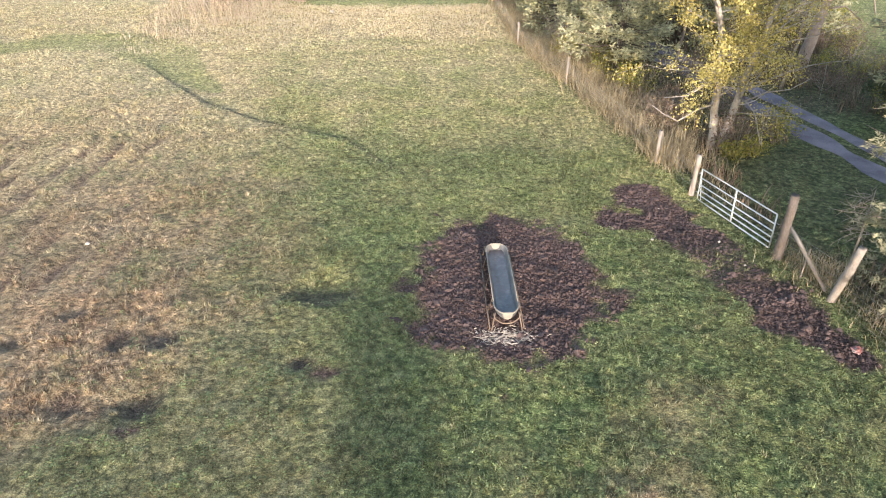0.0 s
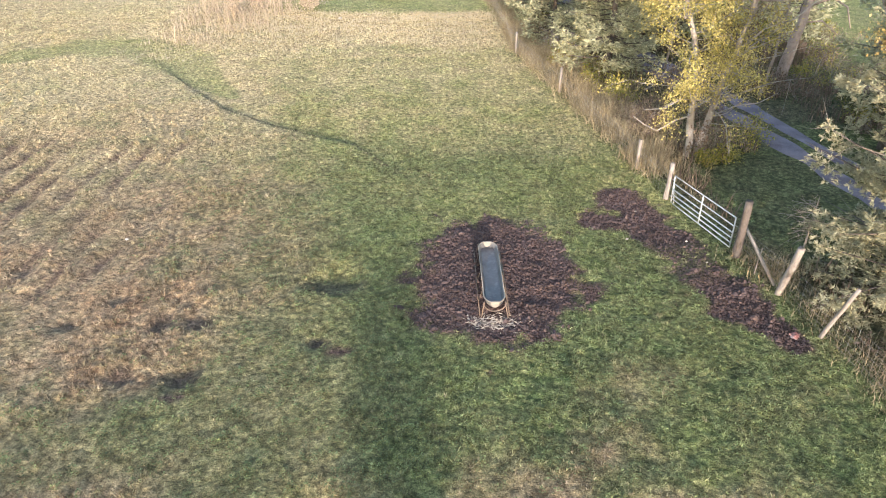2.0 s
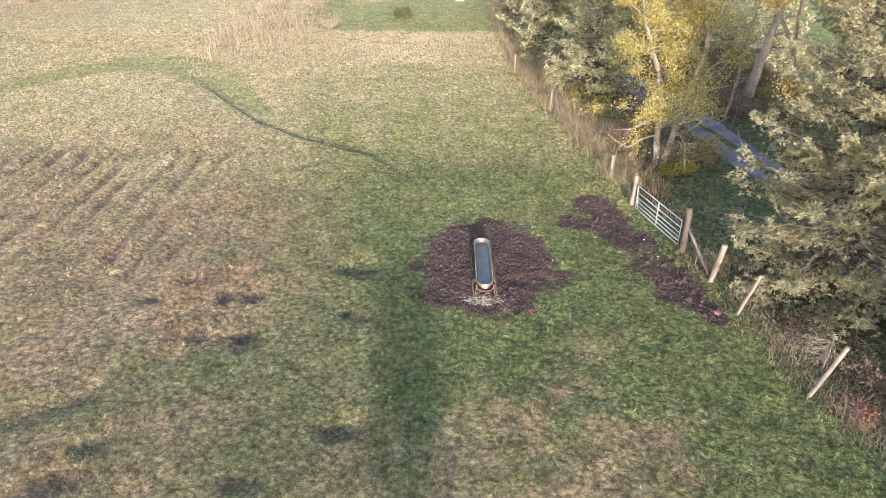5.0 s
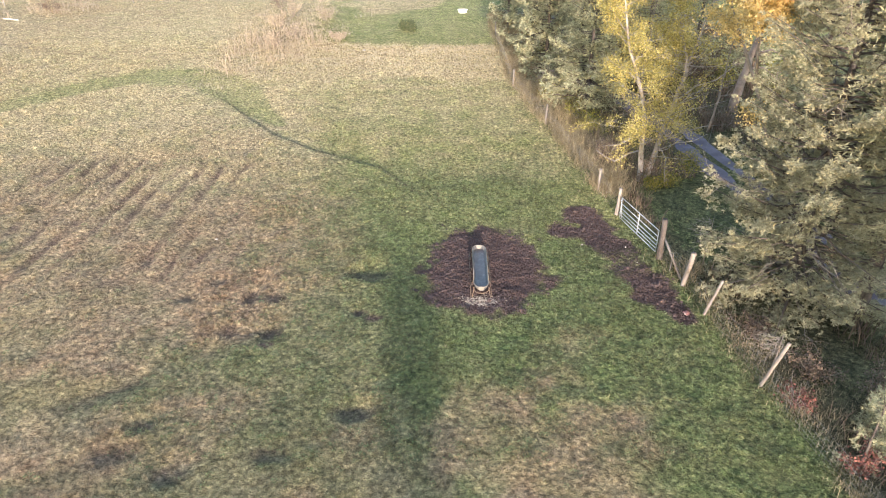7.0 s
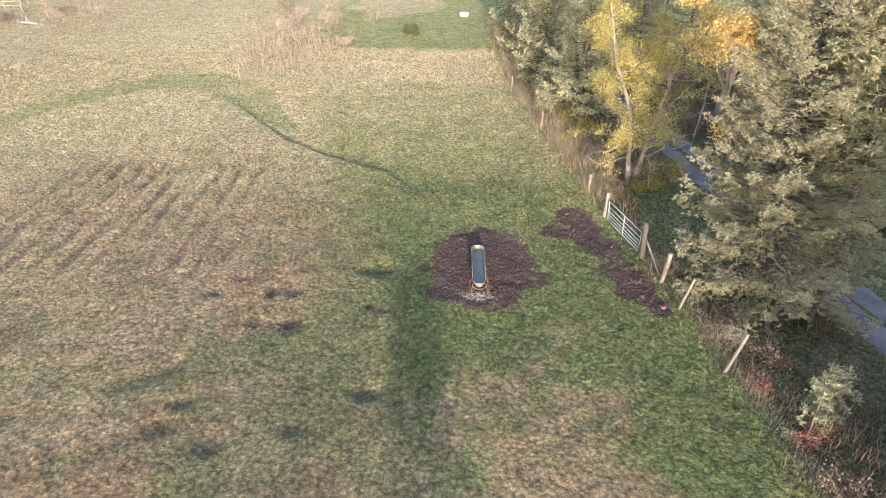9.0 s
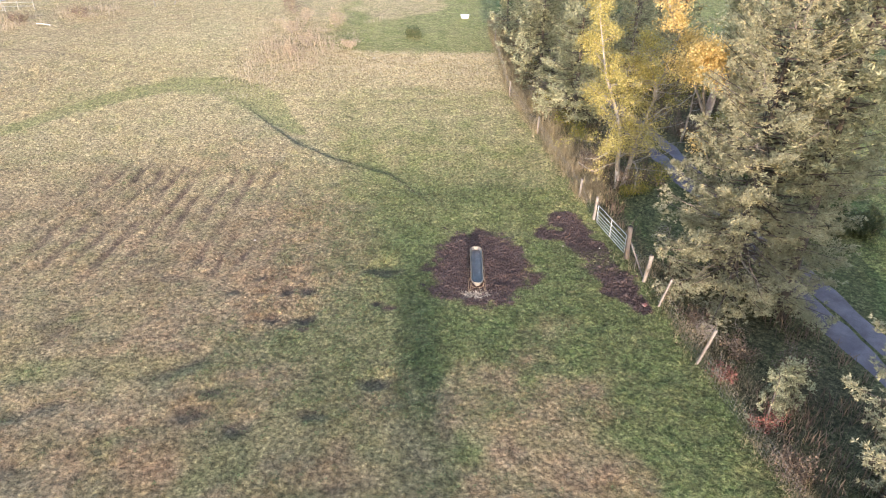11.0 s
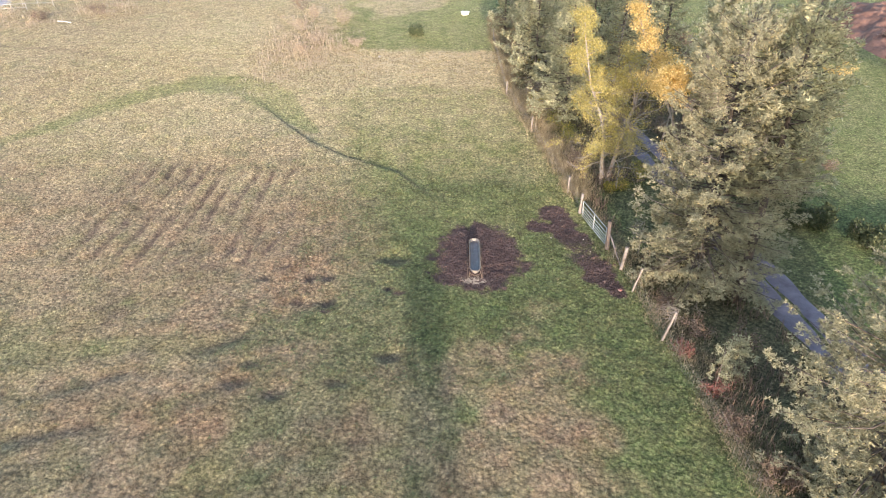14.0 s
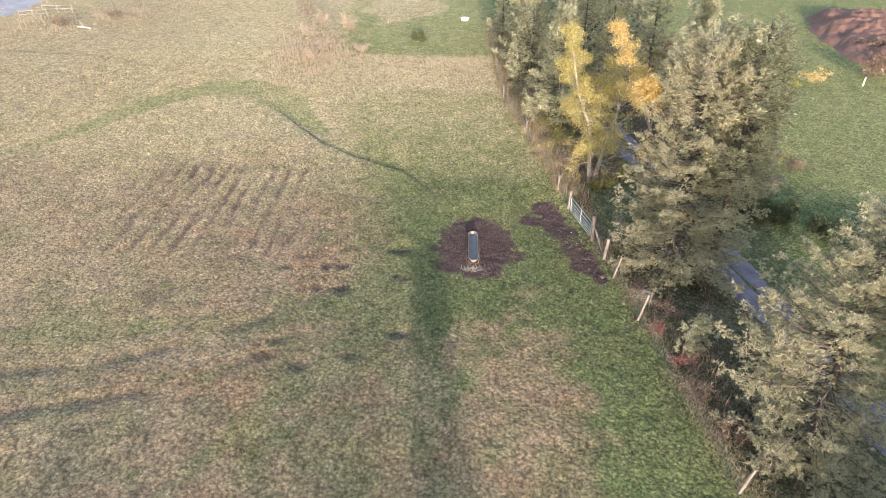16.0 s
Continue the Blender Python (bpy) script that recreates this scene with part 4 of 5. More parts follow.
def build_tall_grass():
    g = np.random.default_rng(23)
    # along the fence
    y = g.uniform(-24, 58, 8500)
    x = fence_x(y) + g.gamma(2.0, 0.6, len(y)) * np.where(y > 9, 1.5, 1.0) - 0.15
    gate = (y > 3.6) & (y < 7.8)
    keep = ~gate & (road_gap(x, y) > 1.9) & ~((y > 7.5) & (y < 10.0) & (x < 8.2))
    keep &= ~((y > 7) & (y < 12.5) & (x > fence_x(y) + 2.2))
    keep &= (g.random(len(y)) < np.where(y > 9, 1.0, 0.5) * (0.25 + 0.75 * smooth(0.35, 0.6, fbm(x, y, 1.3, 17))))
    x, y = x[keep], y[keep]
    h = np.where(y > 9.5, 0.75, 0.38) * g.uniform(0.4, 1.3, len(x)) * (0.35 + 1.3 * fbm(x, y, 1.6, 15))
    V, F = stalks(x, y, h, np.where(np.repeat(y, 12) < 6, 0.010, 0.016), g, 12, 0.28, 1.3)
    tagged(new("roadside_weeds", tri_mesh("roadside_weeds", V, F, M_WEED)), "tall withered weeds and grass along the wire fence", "weeds", kind="stuff")
    # the pale stand beyond the pasture
    x, y = g.uniform(-30, 3.6, 9000), g.uniform(29, 46, 9000)
    j = fbm(x, y, 5, 41) - 0.5
    keep = (y + 2.5 * j + 0.10 * (x + 6) < 44.6) & (x < fence_x(y) - 0.2)
    keep &= g.random(len(x)) < smooth(-27, -14, x + 6 * j) * smooth(29, 43, y + 11 * j) * 0.55 * (0.35 + 0.65 * smooth(0.35, 0.6, fbm(x, y, 1.6, 43)))
    x, y = x[keep], y[keep]
    V, F = stalks(x, y, g.uniform(0.10, 0.34, len(x)), 0.022, g, 11, 0.32, 0.8)
    tagged(new("pale_tall_grass", tri_mesh("pale_tall_grass", V, F, M_STRAWTALL)), "stand of pale bleached tall grass beyond the pasture", "grass", kind="stuff")
    for cx, cy, rx, ry, count, label in ((-18.5, 49.0, 6.5, 15.0, 2300, "tangle of tall dead tan weeds"), (-58.5, 56.0, 5.5, 5.0, 700, "dead brown weeds on the bank below the yard"),
                                         (-49.5, 62.5, 4.5, 3.5, 400, "dead tan weeds at the end of the field")):
        x, y = g.uniform(cx - 1.3 * rx, cx + 1.3 * rx, count), g.uniform(cy - 1.3 * ry, cy + 1.3 * ry, count)
        keep = np.hypot((x - cx) / rx, (y - cy) / ry) + 1.6 * fbm(x, y, 2, 16) < 1.65
        x, y = x[keep], y[keep]
        V, F = stalks(x, y, g.uniform(0.3, 1.4, len(x)) * g.uniform(0.3, 1, len(x)) * (0.25 + 1.3 * smooth(0.35, 0.7, fbm(x, y, 2.2, 18))), 0.026, g, 6, 0.34, 0.9)
        tagged(new("dead_weed_stand", tri_mesh("dead_weed_stand", V, F, M_DEADSTAND)), label, "weeds", kind="stuff")


build_tall_grass()


def tufts(c, way, size, width, g):
    """Slim rhombs folded along the middle: one at each c, along way."""
    n = len(c)
    way = way / (np.linalg.norm(way, axis=1, keepdims=True) + 1e-9)
    a = np.cross(way, g.normal(0, 1, (n, 3)) + (0, 0, 1.2))
    a /= np.linalg.norm(a, axis=1, keepdims=True) + 1e-9
    b = np.cross(way, a)
    s, w = size[:, None], width[:, None]
    tail, tip = c - way * s * 0.45, c + way * s * 0.55
    V = np.stack([tail, c + a * w + b * w * 0.4, tip, c - a * w + b * w * 0.4], 1).reshape(-1, 3)
    q = np.arange(n)[:, None] * 4
    return V, np.concatenate([q + f for f in ([0, 1, 2], [0, 2, 3])])


build_herbs()


def conifer(name, x, y, H, R, seed, label, mat=None, bare=0.06, density=1.0, lean=(0.0, 0.0), power=0.6, size=1.0, category="spruce tree", spray=5, tuft=1.0, slim=0.027):
    """Trunk, uneven whorls of drooping limbs, twigs with bunched sprays of needles, and some dead twigs."""
    g = np.random.default_rng(seed)
    z0 = float(height(np.array(x), np.array(y)))
    t = root(name, x, y, z0, label, category)
    u = np.linspace(0, 1, 9)
    axis = np.c_[lean[0] * u * H, lean[1] * u * H, u * H - 0.3 * (u == 0)]
    part("trunk", tube(axis, 0.016 * H * (1 - u) ** 0.8 + 0.012, 9, 0.12, seed), M_SPRUCEBARK, t)
    limbs, dead, C, W, S = [], [], [], [], []
    lobes = g.uniform(0.75, 1.2, 9)
    z = bare * H
    while z < 0.98 * H:
        f = z / H
        reach = R * (1 - f) ** power * (0.6 + 0.4 * min(1, f / 0.15))
        count = max(3, int(round((3.6 + 2.6 * (1 - f)) * density)))
        a0 = g.random() * 6.28
        for k in range(count):
            a = a0 + k * 6.283 / count + g.normal(0, 0.3)
            sector = lobes[int((a % 6.283) / 6.284 * 3) + 3 * min(2, int(f * 3))]
            l = max(0.3, reach * g.uniform(0.6, 1.1) * sector)
            out = np.array([np.cos(a), np.sin(a), 0])
            droop = g.uniform(0.12, 0.5) * (1 - 0.9 * f)
            v = np.linspace(0, 1, 6)
            line = np.array([lean[0] * z, lean[1] * z, z + g.normal(0, 0.12)]) + out * (l * v)[:, None]
            line[:, 2] += l * (-droop * v + 0.32 * v**3 * (0.6 + f)) + 0.16 * l * f * v
            line[1:] += g.normal(0, 0.04 * l, (5, 3)) * v[1:, None]
            if g.random() < 0.09 * (1.3 - f):
                dead.append(tube(line, 0.010 * l * (1 - v) + 0.007, 4))
                for q in range(1, 6):
                    for _ in range(3):
                        T = limb_points(line[q], out + g.normal(0, 0.8, 3), l * g.uniform(0.12, 0.3), g, 3, 0.4, -0.05)
                        dead.append(tube(T, np.linspace(0.009, 0.004, len(T)), 3))
                continue
            limbs.append(tube(line[[0, 2, 5]], (0.011 * l * (1 - v) + 0.007)[[0, 2, 5]], 4))
            m = max(4, int(l / (0.17 / density)))
            uu = np.sort(g.uniform(0.16, 1.0, m)) ** 0.8
            c = np.stack([np.interp(uu, v, line[:, q]) for q in range(3)], -1)
            way = np.gradient(line, axis=0)[np.minimum((uu * 5).astype(int), 5)]
            fwd = way / (np.linalg.norm(way, axis=1, keepdims=True) + 1e-9)
            side = np.cross(fwd, (0, 0, 1.0))
            sgn = np.where(np.arange(m) % 2, 1, -1)[:, None]
            twig = (0.12 + 0.36 * l**0.8 * (1.08 - uu))[:, None] * g.uniform(0.5, 1.2, (m, 1))
            dirn = side * sgn * 0.8 + fwd * 0.75 + np.array([0, 0, -0.12]) + g.normal(0, 0.2, (m, 3))
            for q in (0.3, 0.66, 1.0):
                node = c + dirn * twig * q + g.normal(0, 0.07, (m, 3)) * size
                for _ in range(spray):
                    ray = dirn * 0.6 + g.normal(0, 0.62, (m, 3)) * (1, 1, 0.55) + (0, 0, 0.1)
                    ray /= np.linalg.norm(ray, axis=1, keepdims=True)
                    k = g.uniform(0.6, 1.3, (m, 1))
                    C.append(node + ray * k * 0.12 * size * tuft)
                    W.append(ray)
                    S.append(k[:, 0])
        z += g.uniform(0.22, 0.38) * (1.15 - 0.5 * f) / density**0.5
    part("limbwork", join(limbs), M_SPRUCEBARK, t, "dark rough limbs")["kind"] = "stuff"
    if dead:
        part("dead_wood", join(dead), M_TWIG, t, "bare grey dead twigs")["kind"] = "stuff"
    C, W, S = np.concatenate(C), np.concatenate(W), np.concatenate(S)
    part("crown", tufts(C, W, 0.23 * S * size * tuft, slim * S * size * tuft, g), mat or M_NEEDLE, t, soft=False)
    return t


def limb_points(a, way, length, g, steps=6, bend=0.25, rise=0.1):
    P, d = [np.array(a, float)], np.array(way, float)
    for _ in range(steps):
        d = d / np.linalg.norm(d) + g.normal(0, bend * 0.4, 3) + (0, 0, rise)
        P.append(P[-1] + d / np.linalg.norm(d) * length / steps)
    return np.array(P)


def leaf_cloud(centres, spreads, per, size, g, flat=0.8):
    c = np.repeat(np.array(centres), per, axis=0)
    s = np.repeat(np.array(spreads), per)[:, None]
    n = len(c)
    c = c + g.normal(0, 1, (n, 3)) * s * (1, 1, flat)
    a = g.normal(0, 1, (n, 3))
    a /= np.linalg.norm(a, axis=1, keepdims=True)
    b = np.cross(a, g.normal(0, 1, (n, 3)))
    b /= np.linalg.norm(b, axis=1, keepdims=True)
    l = (size * g.uniform(0.6, 1.4, n))[:, None]
    V = np.stack([c - a * l * 0.5, c + b * l * 0.36, c + a * l * 0.5, c - b * l * 0.36], 1).reshape(-1, 3)
    q = np.arange(n)[:, None] * 4
    return V, np.concatenate([q + [0, 1, 2], q + [0, 2, 3]])


def broadleaf(name, x, y, label, trunks, seed, bark, leaf, per=26, size=0.085, limbs_each=14, from_u=0.3, limb_len=2.2, spreadr=0.34, fill=1.0, category="tree", rise=0.05, extra=()):
    """trunks: lists of points from the base; limbs leave them and carry twigs and leaves."""
    g = np.random.default_rng(seed)
    z0 = float(height(np.array(x), np.array(y)))
    t = root(name, x, y, z0, label, category)
    woods, centres, spreads = [], [], []
    for pts, r, leaves, *more in trunks:
        scale = more[0] if more else 1.0
        P = np.array(pts, float)
        s = np.linspace(0, 1, 14)
        k = np.linspace(0, 1, len(P))
        L = np.stack([np.interp(s, k, P[:, q]) for q in range(3)], -1)
        L[1:-1] = (L[:-2] + 2 * L[1:-1] + L[2:]) / 4
        L[1:-1] += g.normal(0, 0.025, (12, 3))
        tr = tube(L, r * (1 - s) ** 0.85 + 0.015, 9, 0.12, seed)
        woods.append(tr)
        H = L[-1, 2]
        for n in range(limbs_each):
            u = from_u + (1 - from_u) * (n + g.random()) / limbs_each
            p = np.array([np.interp(u, s, L[:, q]) for q in range(3)])
            a = g.random() * 6.28
            ll = scale * limb_len * (1.2 - u) ** 0.9 * g.uniform(0.6, 1.2)
            B = limb_points(p, (np.cos(a), np.sin(a), g.uniform(-0.15, 0.6)), ll, g, 5, 0.3, rise)
            woods.append(tube(B, np.linspace(0.014 + 0.007 * ll, 0.005, len(B)), 5))
            for v in np.linspace(0.35, 1, 4):
                q = np.array([np.interp(v, np.linspace(0, 1, len(B)), B[:, i]) for i in range(3)])
                T = limb_points(q, g.normal(0, 1, 3) + (0, 0, 0.2), 0.5 * ll * g.uniform(0.4, 1), g, 3, 0.4, 0.0)
                woods.append(tube(T, np.linspace(0.008, 0.003, len(T)), 4))
                if g.random() < fill * leaves:
                    for w in T[1:]:
                        centres.append(w), spreads.append(spreadr * g.uniform(0.6, 1.2))
    for pts, r in extra:
        woods.append(tube(np.array(pts, float), np.linspace(r, r * 0.35, len(pts)), 6, 0.1, seed))
    part("trunk", join(woods), bark, t)
    if centres:
        part("crown", leaf_cloud(centres, spreads, per, size, g), leaf, t, soft=False)
    return t


# the spruces along the lane
G = M_NEEDLE_GREY
SPRUCES = [
    (13.1, -0.2, 15.4, 4.9, M_NEEDLE, 1.1, 0.05, 1.0, "olive-green spruce, its sunlit boughs hanging over the fence"),
    (15.2, -1.8, 16.6, 3.6, G, 0.8, 0.45, 1.2, "tall shaded spruce standing close beside the gravel lane"),
    (15.6, -15.2, 13.4, 5.2, M_NEEDLE, 1.0, 0.03, 1.0, "broad spruce with sunlit yellowish green boughs near the fence"),
    (20.4, 8.8, 13.4, 3.1, G, 0.75, 0.12, 1.2, "shaded grey-green spruce standing beyond the lane"),
    # out of view: its high crown shades the wood, sun passes beneath
    (24.6, -36.0, 24.0, 4.4, G, 0.6, 0.36, 2.8, "unseen tall spruce with a bare lower trunk, added for shade"),
    (19.0, 12.5, 13.0, 3.2, G, 0.7, 0.2, 1.2, "slender grey-green spruce behind the birch"),
    # out of view, added to block sun from the undergrowth by the fence
    (15.6, -23.5, 5.0, 2.0, G, 0.7, 0.03, 1.3, "unseen low young spruce, added to shade the fence side"),
    # out of view, added to block sun from the lane and its trees
    (19.9, -36.0, 27.0, 5.1, G, 0.8, 0.05, 3.2, "unseen tall dark spruce, added to shade the lane"),
    (8.6, 22.8, 11.5, 3.5, G, 0.85, 0.14, 1.1, "grey-green spruce rising behind the birch"),
    (9.0, 27.6, 9.5, 3.4, G, 0.8, 0.12, 1.2, "grey-green spruce with dead lower boughs"),
    (6.9, 33.0, 10.0, 3.8, G, 0.8, 0.05, 1.2, "wide grey-green spruce growing at the pasture fence"),
    (6.5, 39.0, 10.5, 3.8, G, 0.75, 0.04, 1.3, "dense dark grey-green spruce behind the fence"),
    (10.6, 37.5, 11.5, 3.3, G, 0.7, 0.05, 1.3, "tall spruce in the dense row beyond the pasture"),
    (8.0, 46.5, 11.0, 3.2, G, 0.7, 0.05, 1.4, "tall dark spruce in the far row"),
    (4.9, 50.5, 7.5, 2.4, G, 0.75, 0.03, 1.3, "young dense spruce at the corner of the lawn"),
    (14.5, 30.5, 12.0, 3.3, G, 0.7, 0.1, 1.3, "tall shaded spruce deep in the wood"),
    (17.0, 39.0, 12.5, 3.4, G, 0.65, 0.06, 1.4, "tall spruce at the back of the wood"),
    (23.5, 31.0, 12.0, 3.2, G, 0.65, 0.1, 1.4, "tall spruce behind the pale-barked pine"),
    (13.0, 52.0, 11.0, 3.3, G, 0.65, 0.05, 1.4, "far spruce beyond the wood"),
    (12.3, 33.5, 10.5, 3.2, G, 0.6, 0.06, 1.4, "shaded spruce in the middle of the wood"),
    (11.8, 43.5, 11.0, 3.3, G, 0.55, 0.05, 1.5, "dense spruce at the back of the row"),
    (19.5, 33.5, 12.0, 3.4, G, 0.55, 0.06, 1.5, "tall spruce beyond the bare trees"),
    (20.5, 44.5, 12.5, 3.6, G, 0.5, 0.05, 1.6, "broad far spruce at the lawn's edge"),
    (16.0, 58.5, 12.0, 3.6, G, 0.45, 0.05, 1.7, "far spruce closing the row"),
    (22.5, 56.0, 12.5, 3.6, G, 0.45, 0.05, 1.7, "far spruce beyond the lawn's corner"),
    (11.6, -9.1, 2.7, 0.75, G, 0.6, 0.04, 0.5, "young grey-green spruce among dead weeds"),
    (12.9, -7.8, 2.0, 0.9, G, 1.2, 0.05, 0.7, "small young spruce below the old ones"),
]
for n, (x, y, h, r, mat, dens, bare, size, label) in enumerate(SPRUCES):
    near = n in (0, 2)
    conifer("spruce", x, y, h, r, 101 + n, label, mat, bare, dens, size=size, spray=17 if near else 6 if y < 30 else 4, tuft=0.62 if near else 0.95, slim=0.027 if near else 0.034 if y < 30 else 0.045, power=(0.33, 0.42, 0.42)[n] if n < 3 else 0.6)

# the yellow birch with two trunks
broadleaf("birch_tree", 10.1, 12.2, "twin-trunked birch with bright yellow autumn leaves", [
    ([(-0.2, -0.2, -0.2), (-0.3, -0.2, 2.2), (-0.5, -0.3, 4.6), (-1.4, -0.5, 6.6), (-2.2, -0.7, 8.6), (-2.8, -0.9, 12.2)], 0.16, 1.0),
    ([(0.2, -0.1, -0.2), (0.5, -0.2, 1.8), (0.85, -0.3, 3.8), (1.35, -0.4, 6.0), (1.6, -0.6, 8.2), (2.2, -0.8, 10.4)], 0.16, 0.1),
    ([(1.35, -0.4, 6.0), (1.1, -0.9, 7.4), (0.5, -1.0, 8.6), (0.3, -1.2, 10.2)], 0.07, 0.25, 0.6)], 201, M_BIRCHBARK, M_BIRCHLEAF,
    per=54, size=0.08, limbs_each=46, from_u=0.17, limb_len=3.5, spreadr=0.26, fill=0.9, category="birch tree",
    extra=[([(-0.2, -0.2, 1.9), (-1.0, -0.3, 1.7), (-1.8, -0.4, 1.25), (-2.4, -0.4, 1.55), (-2.9, -0.3, 1.9)], 0.045),
           ([(-0.2, -0.3, 2.6), (-1.0, -0.5, 2.7), (-1.7, -0.7, 2.35), (-2.6, -0.7, 2.3)], 0.04),
           ([(0.6, -0.3, 1.9), (1.5, -0.5, 2.4), (2.4, -0.5, 2.5), (3.2, -0.4, 2.9)], 0.035),
           ([(1.0, -0.3, 4.6), (1.9, -0.6, 5.6), (2.9, -0.8, 6.0), (3.8, -0.9, 6.9)], 0.045),
           ([(1.4, -0.4, 6.2), (2.2, -0.5, 7.6), (2.6, -0.8, 8.9)], 0.04)])
broadleaf("golden_tree", 13.4, 2.2, "slender tree with golden autumn leaves among the spruces", [
    ([(0, 0, -0.2), (-0.2, 0.4, 3.5), (-1.6, 1.8, 8.0), (-2.9, 2.7, 11.0), (-4.4, 3.6, 14.4)], 0.10, 1.0),
    ([(-1.6, 1.8, 8.0), (-2.3, 0.8, 9.6), (-2.8, -0.2, 10.9), (-3.0, -0.9, 12.0)], 0.06, 1.0, 0.75),
    ([(-0.8, 1.0, 5.4), (-1.6, 0.6, 6.4), (-2.3, 0.1, 7.2), (-2.6, -0.4, 7.5)], 0.04, 0.08, 0.35)], 202, M_TWIG, M_GOLDLEAF,
    per=34, size=0.088, limbs_each=24, from_u=0.62, limb_len=2.3, spreadr=0.26, fill=0.8)
broadleaf("pine_tree", 19.7, 24.4, "leaning pale-barked pine with bare arching limbs", [
    ([(0, 0, -0.2), (0.25, -0.2, 2.6), (0.55, -0.5, 5.2), (0.85, -0.9, 8.0), (1.1, -1.2, 12.0)], 0.34, 1.0)], 205, M_PINEBARK, M_NEEDLE_GREY,
    per=60, size=0.14, limbs_each=16, from_u=0.62, limb_len=2.4, spreadr=0.36, fill=0.9, category="pine tree",
    extra=[([(0.55, -0.4, 4.2), (1.7, -0.5, 4.6), (2.6, -0.6, 4.1), (3.1, -0.6, 2.9)], 0.09), ([(0.4, -0.3, 3.2), (1.5, -0.3, 3.3), (2.6, -0.4, 2.5)], 0.07),
           ([(0.7, -0.5, 5.2), (1.8, -0.6, 5.5), (3.0, -0.7, 5.0)], 0.06), ([(0.8, -0.6, 6.2), (2.0, -0.6, 6.4), (2.9, -0.7, 6.1)], 0.05)])
for n, (x, y, h, lv, label) in enumerate([(16.5, 20.0, 9.0, 0.1, "thin bare grey tree beyond the lane"),
                                        (13.0, 26.0, 10.0, 0.2, "bare grey tree with a few yellow leaves"), (21.5, 19.0, 8.0, 0.12, "bare twiggy tree by the lawn")]):
    broadleaf("bare_tree", x, y, label, [([(0, 0, -0.2), (0.2, -0.3, 0.3 * h), (0.1, -0.8, 0.6 * h), (0.4, -1.2, h)], 0.075, 1.0)], 210 + n, M_TWIG, M_BIRCHLEAF,
              per=10, size=0.11, limbs_each=22, from_u=0.3, limb_len=2.4, spreadr=0.3, fill=lv)
# trees behind the pasture that throw their long shadows over it
broadleaf("maple_tree", 1.0, -70.0, "broad half-bare maple standing behind the pasture", [
    ([(0, 0, -0.2), (-0.3, 0.1, 3), (-3.0, 0.2, 6), (-7.5, 0.0, 8.6)], 0.2, 1.0),
    ([(0, 0, -0.2), (0.2, 0.0, 3), (1.2, -0.2, 7), (2.6, 0.1, 12.0)], 0.2, 1.0),
    ([(0, 0, 1.5), (0.6, 0.0, 3.5), (3.5, -0.2, 6), (7.5, 0.1, 8.8)], 0.16, 1.0),
    ([(0, 0, 2.0), (-0.8, 0.5, 5), (-2.0, 0.4, 8.5), (-3.2, 0, 11.6)], 0.18, 1.0)], 204, M_SPRUCEBARK, M_GOLDLEAF,
    per=3, size=0.2, limbs_each=10, from_u=0.3, limb_len=4.4, spreadr=0.9, fill=0.6, category="maple tree")
for n, (x, y, h, w, leaves) in enumerate([(-21.0, -90.0, 17.2, 8.5, 9), (-7.5, -88.0, 17.2, 7.0, 8), (0.8, -86.0, 16.8, 3.0, 3)]):
    broadleaf("poplar_tree", x, y, "tall half-bare poplar standing behind the pasture", [
        ([(0, 0, -0.2), (0.2 * k, 0.1, 0.25 * h), (0.6 * k * w, 0.2 * k, 0.65 * h), (k * w, 0.3 * k, h * (1 - 0.1 * abs(k)))], 0.16, 1.0)
        for k in (-1.0, -0.5, 0.0, 0.5, 1.0)], 220 + n, M_SPRUCEBARK, M_GOLDLEAF,
        per=leaves, size=0.24, limbs_each=15, from_u=0.3, limb_len=4.2, spreadr=1.0, fill=0.9, category="poplar tree")
# out of view, added so their blunt tops block sun from the mown lawn
for x, y, h in ((31.0, -59.0, 12.2), (33.6, -60.5, 12.6), (36.2, -60.0, 12.4)):
    conifer("spruce", x, y, h, 2.4, int(x * 10), "unseen blunt dark spruce, added to shade the mown lawn", G, 0.05, 0.8, size=2.0, power=0.35, spray=4, tuft=1.6)
conifer("spruce", 3.1, -78.0, 15.8, 4.6, 160, "tall slender spruce standing behind the pasture", None, 0.3, 1.3, size=1.5, power=1.1, spray=3, tuft=2.2)


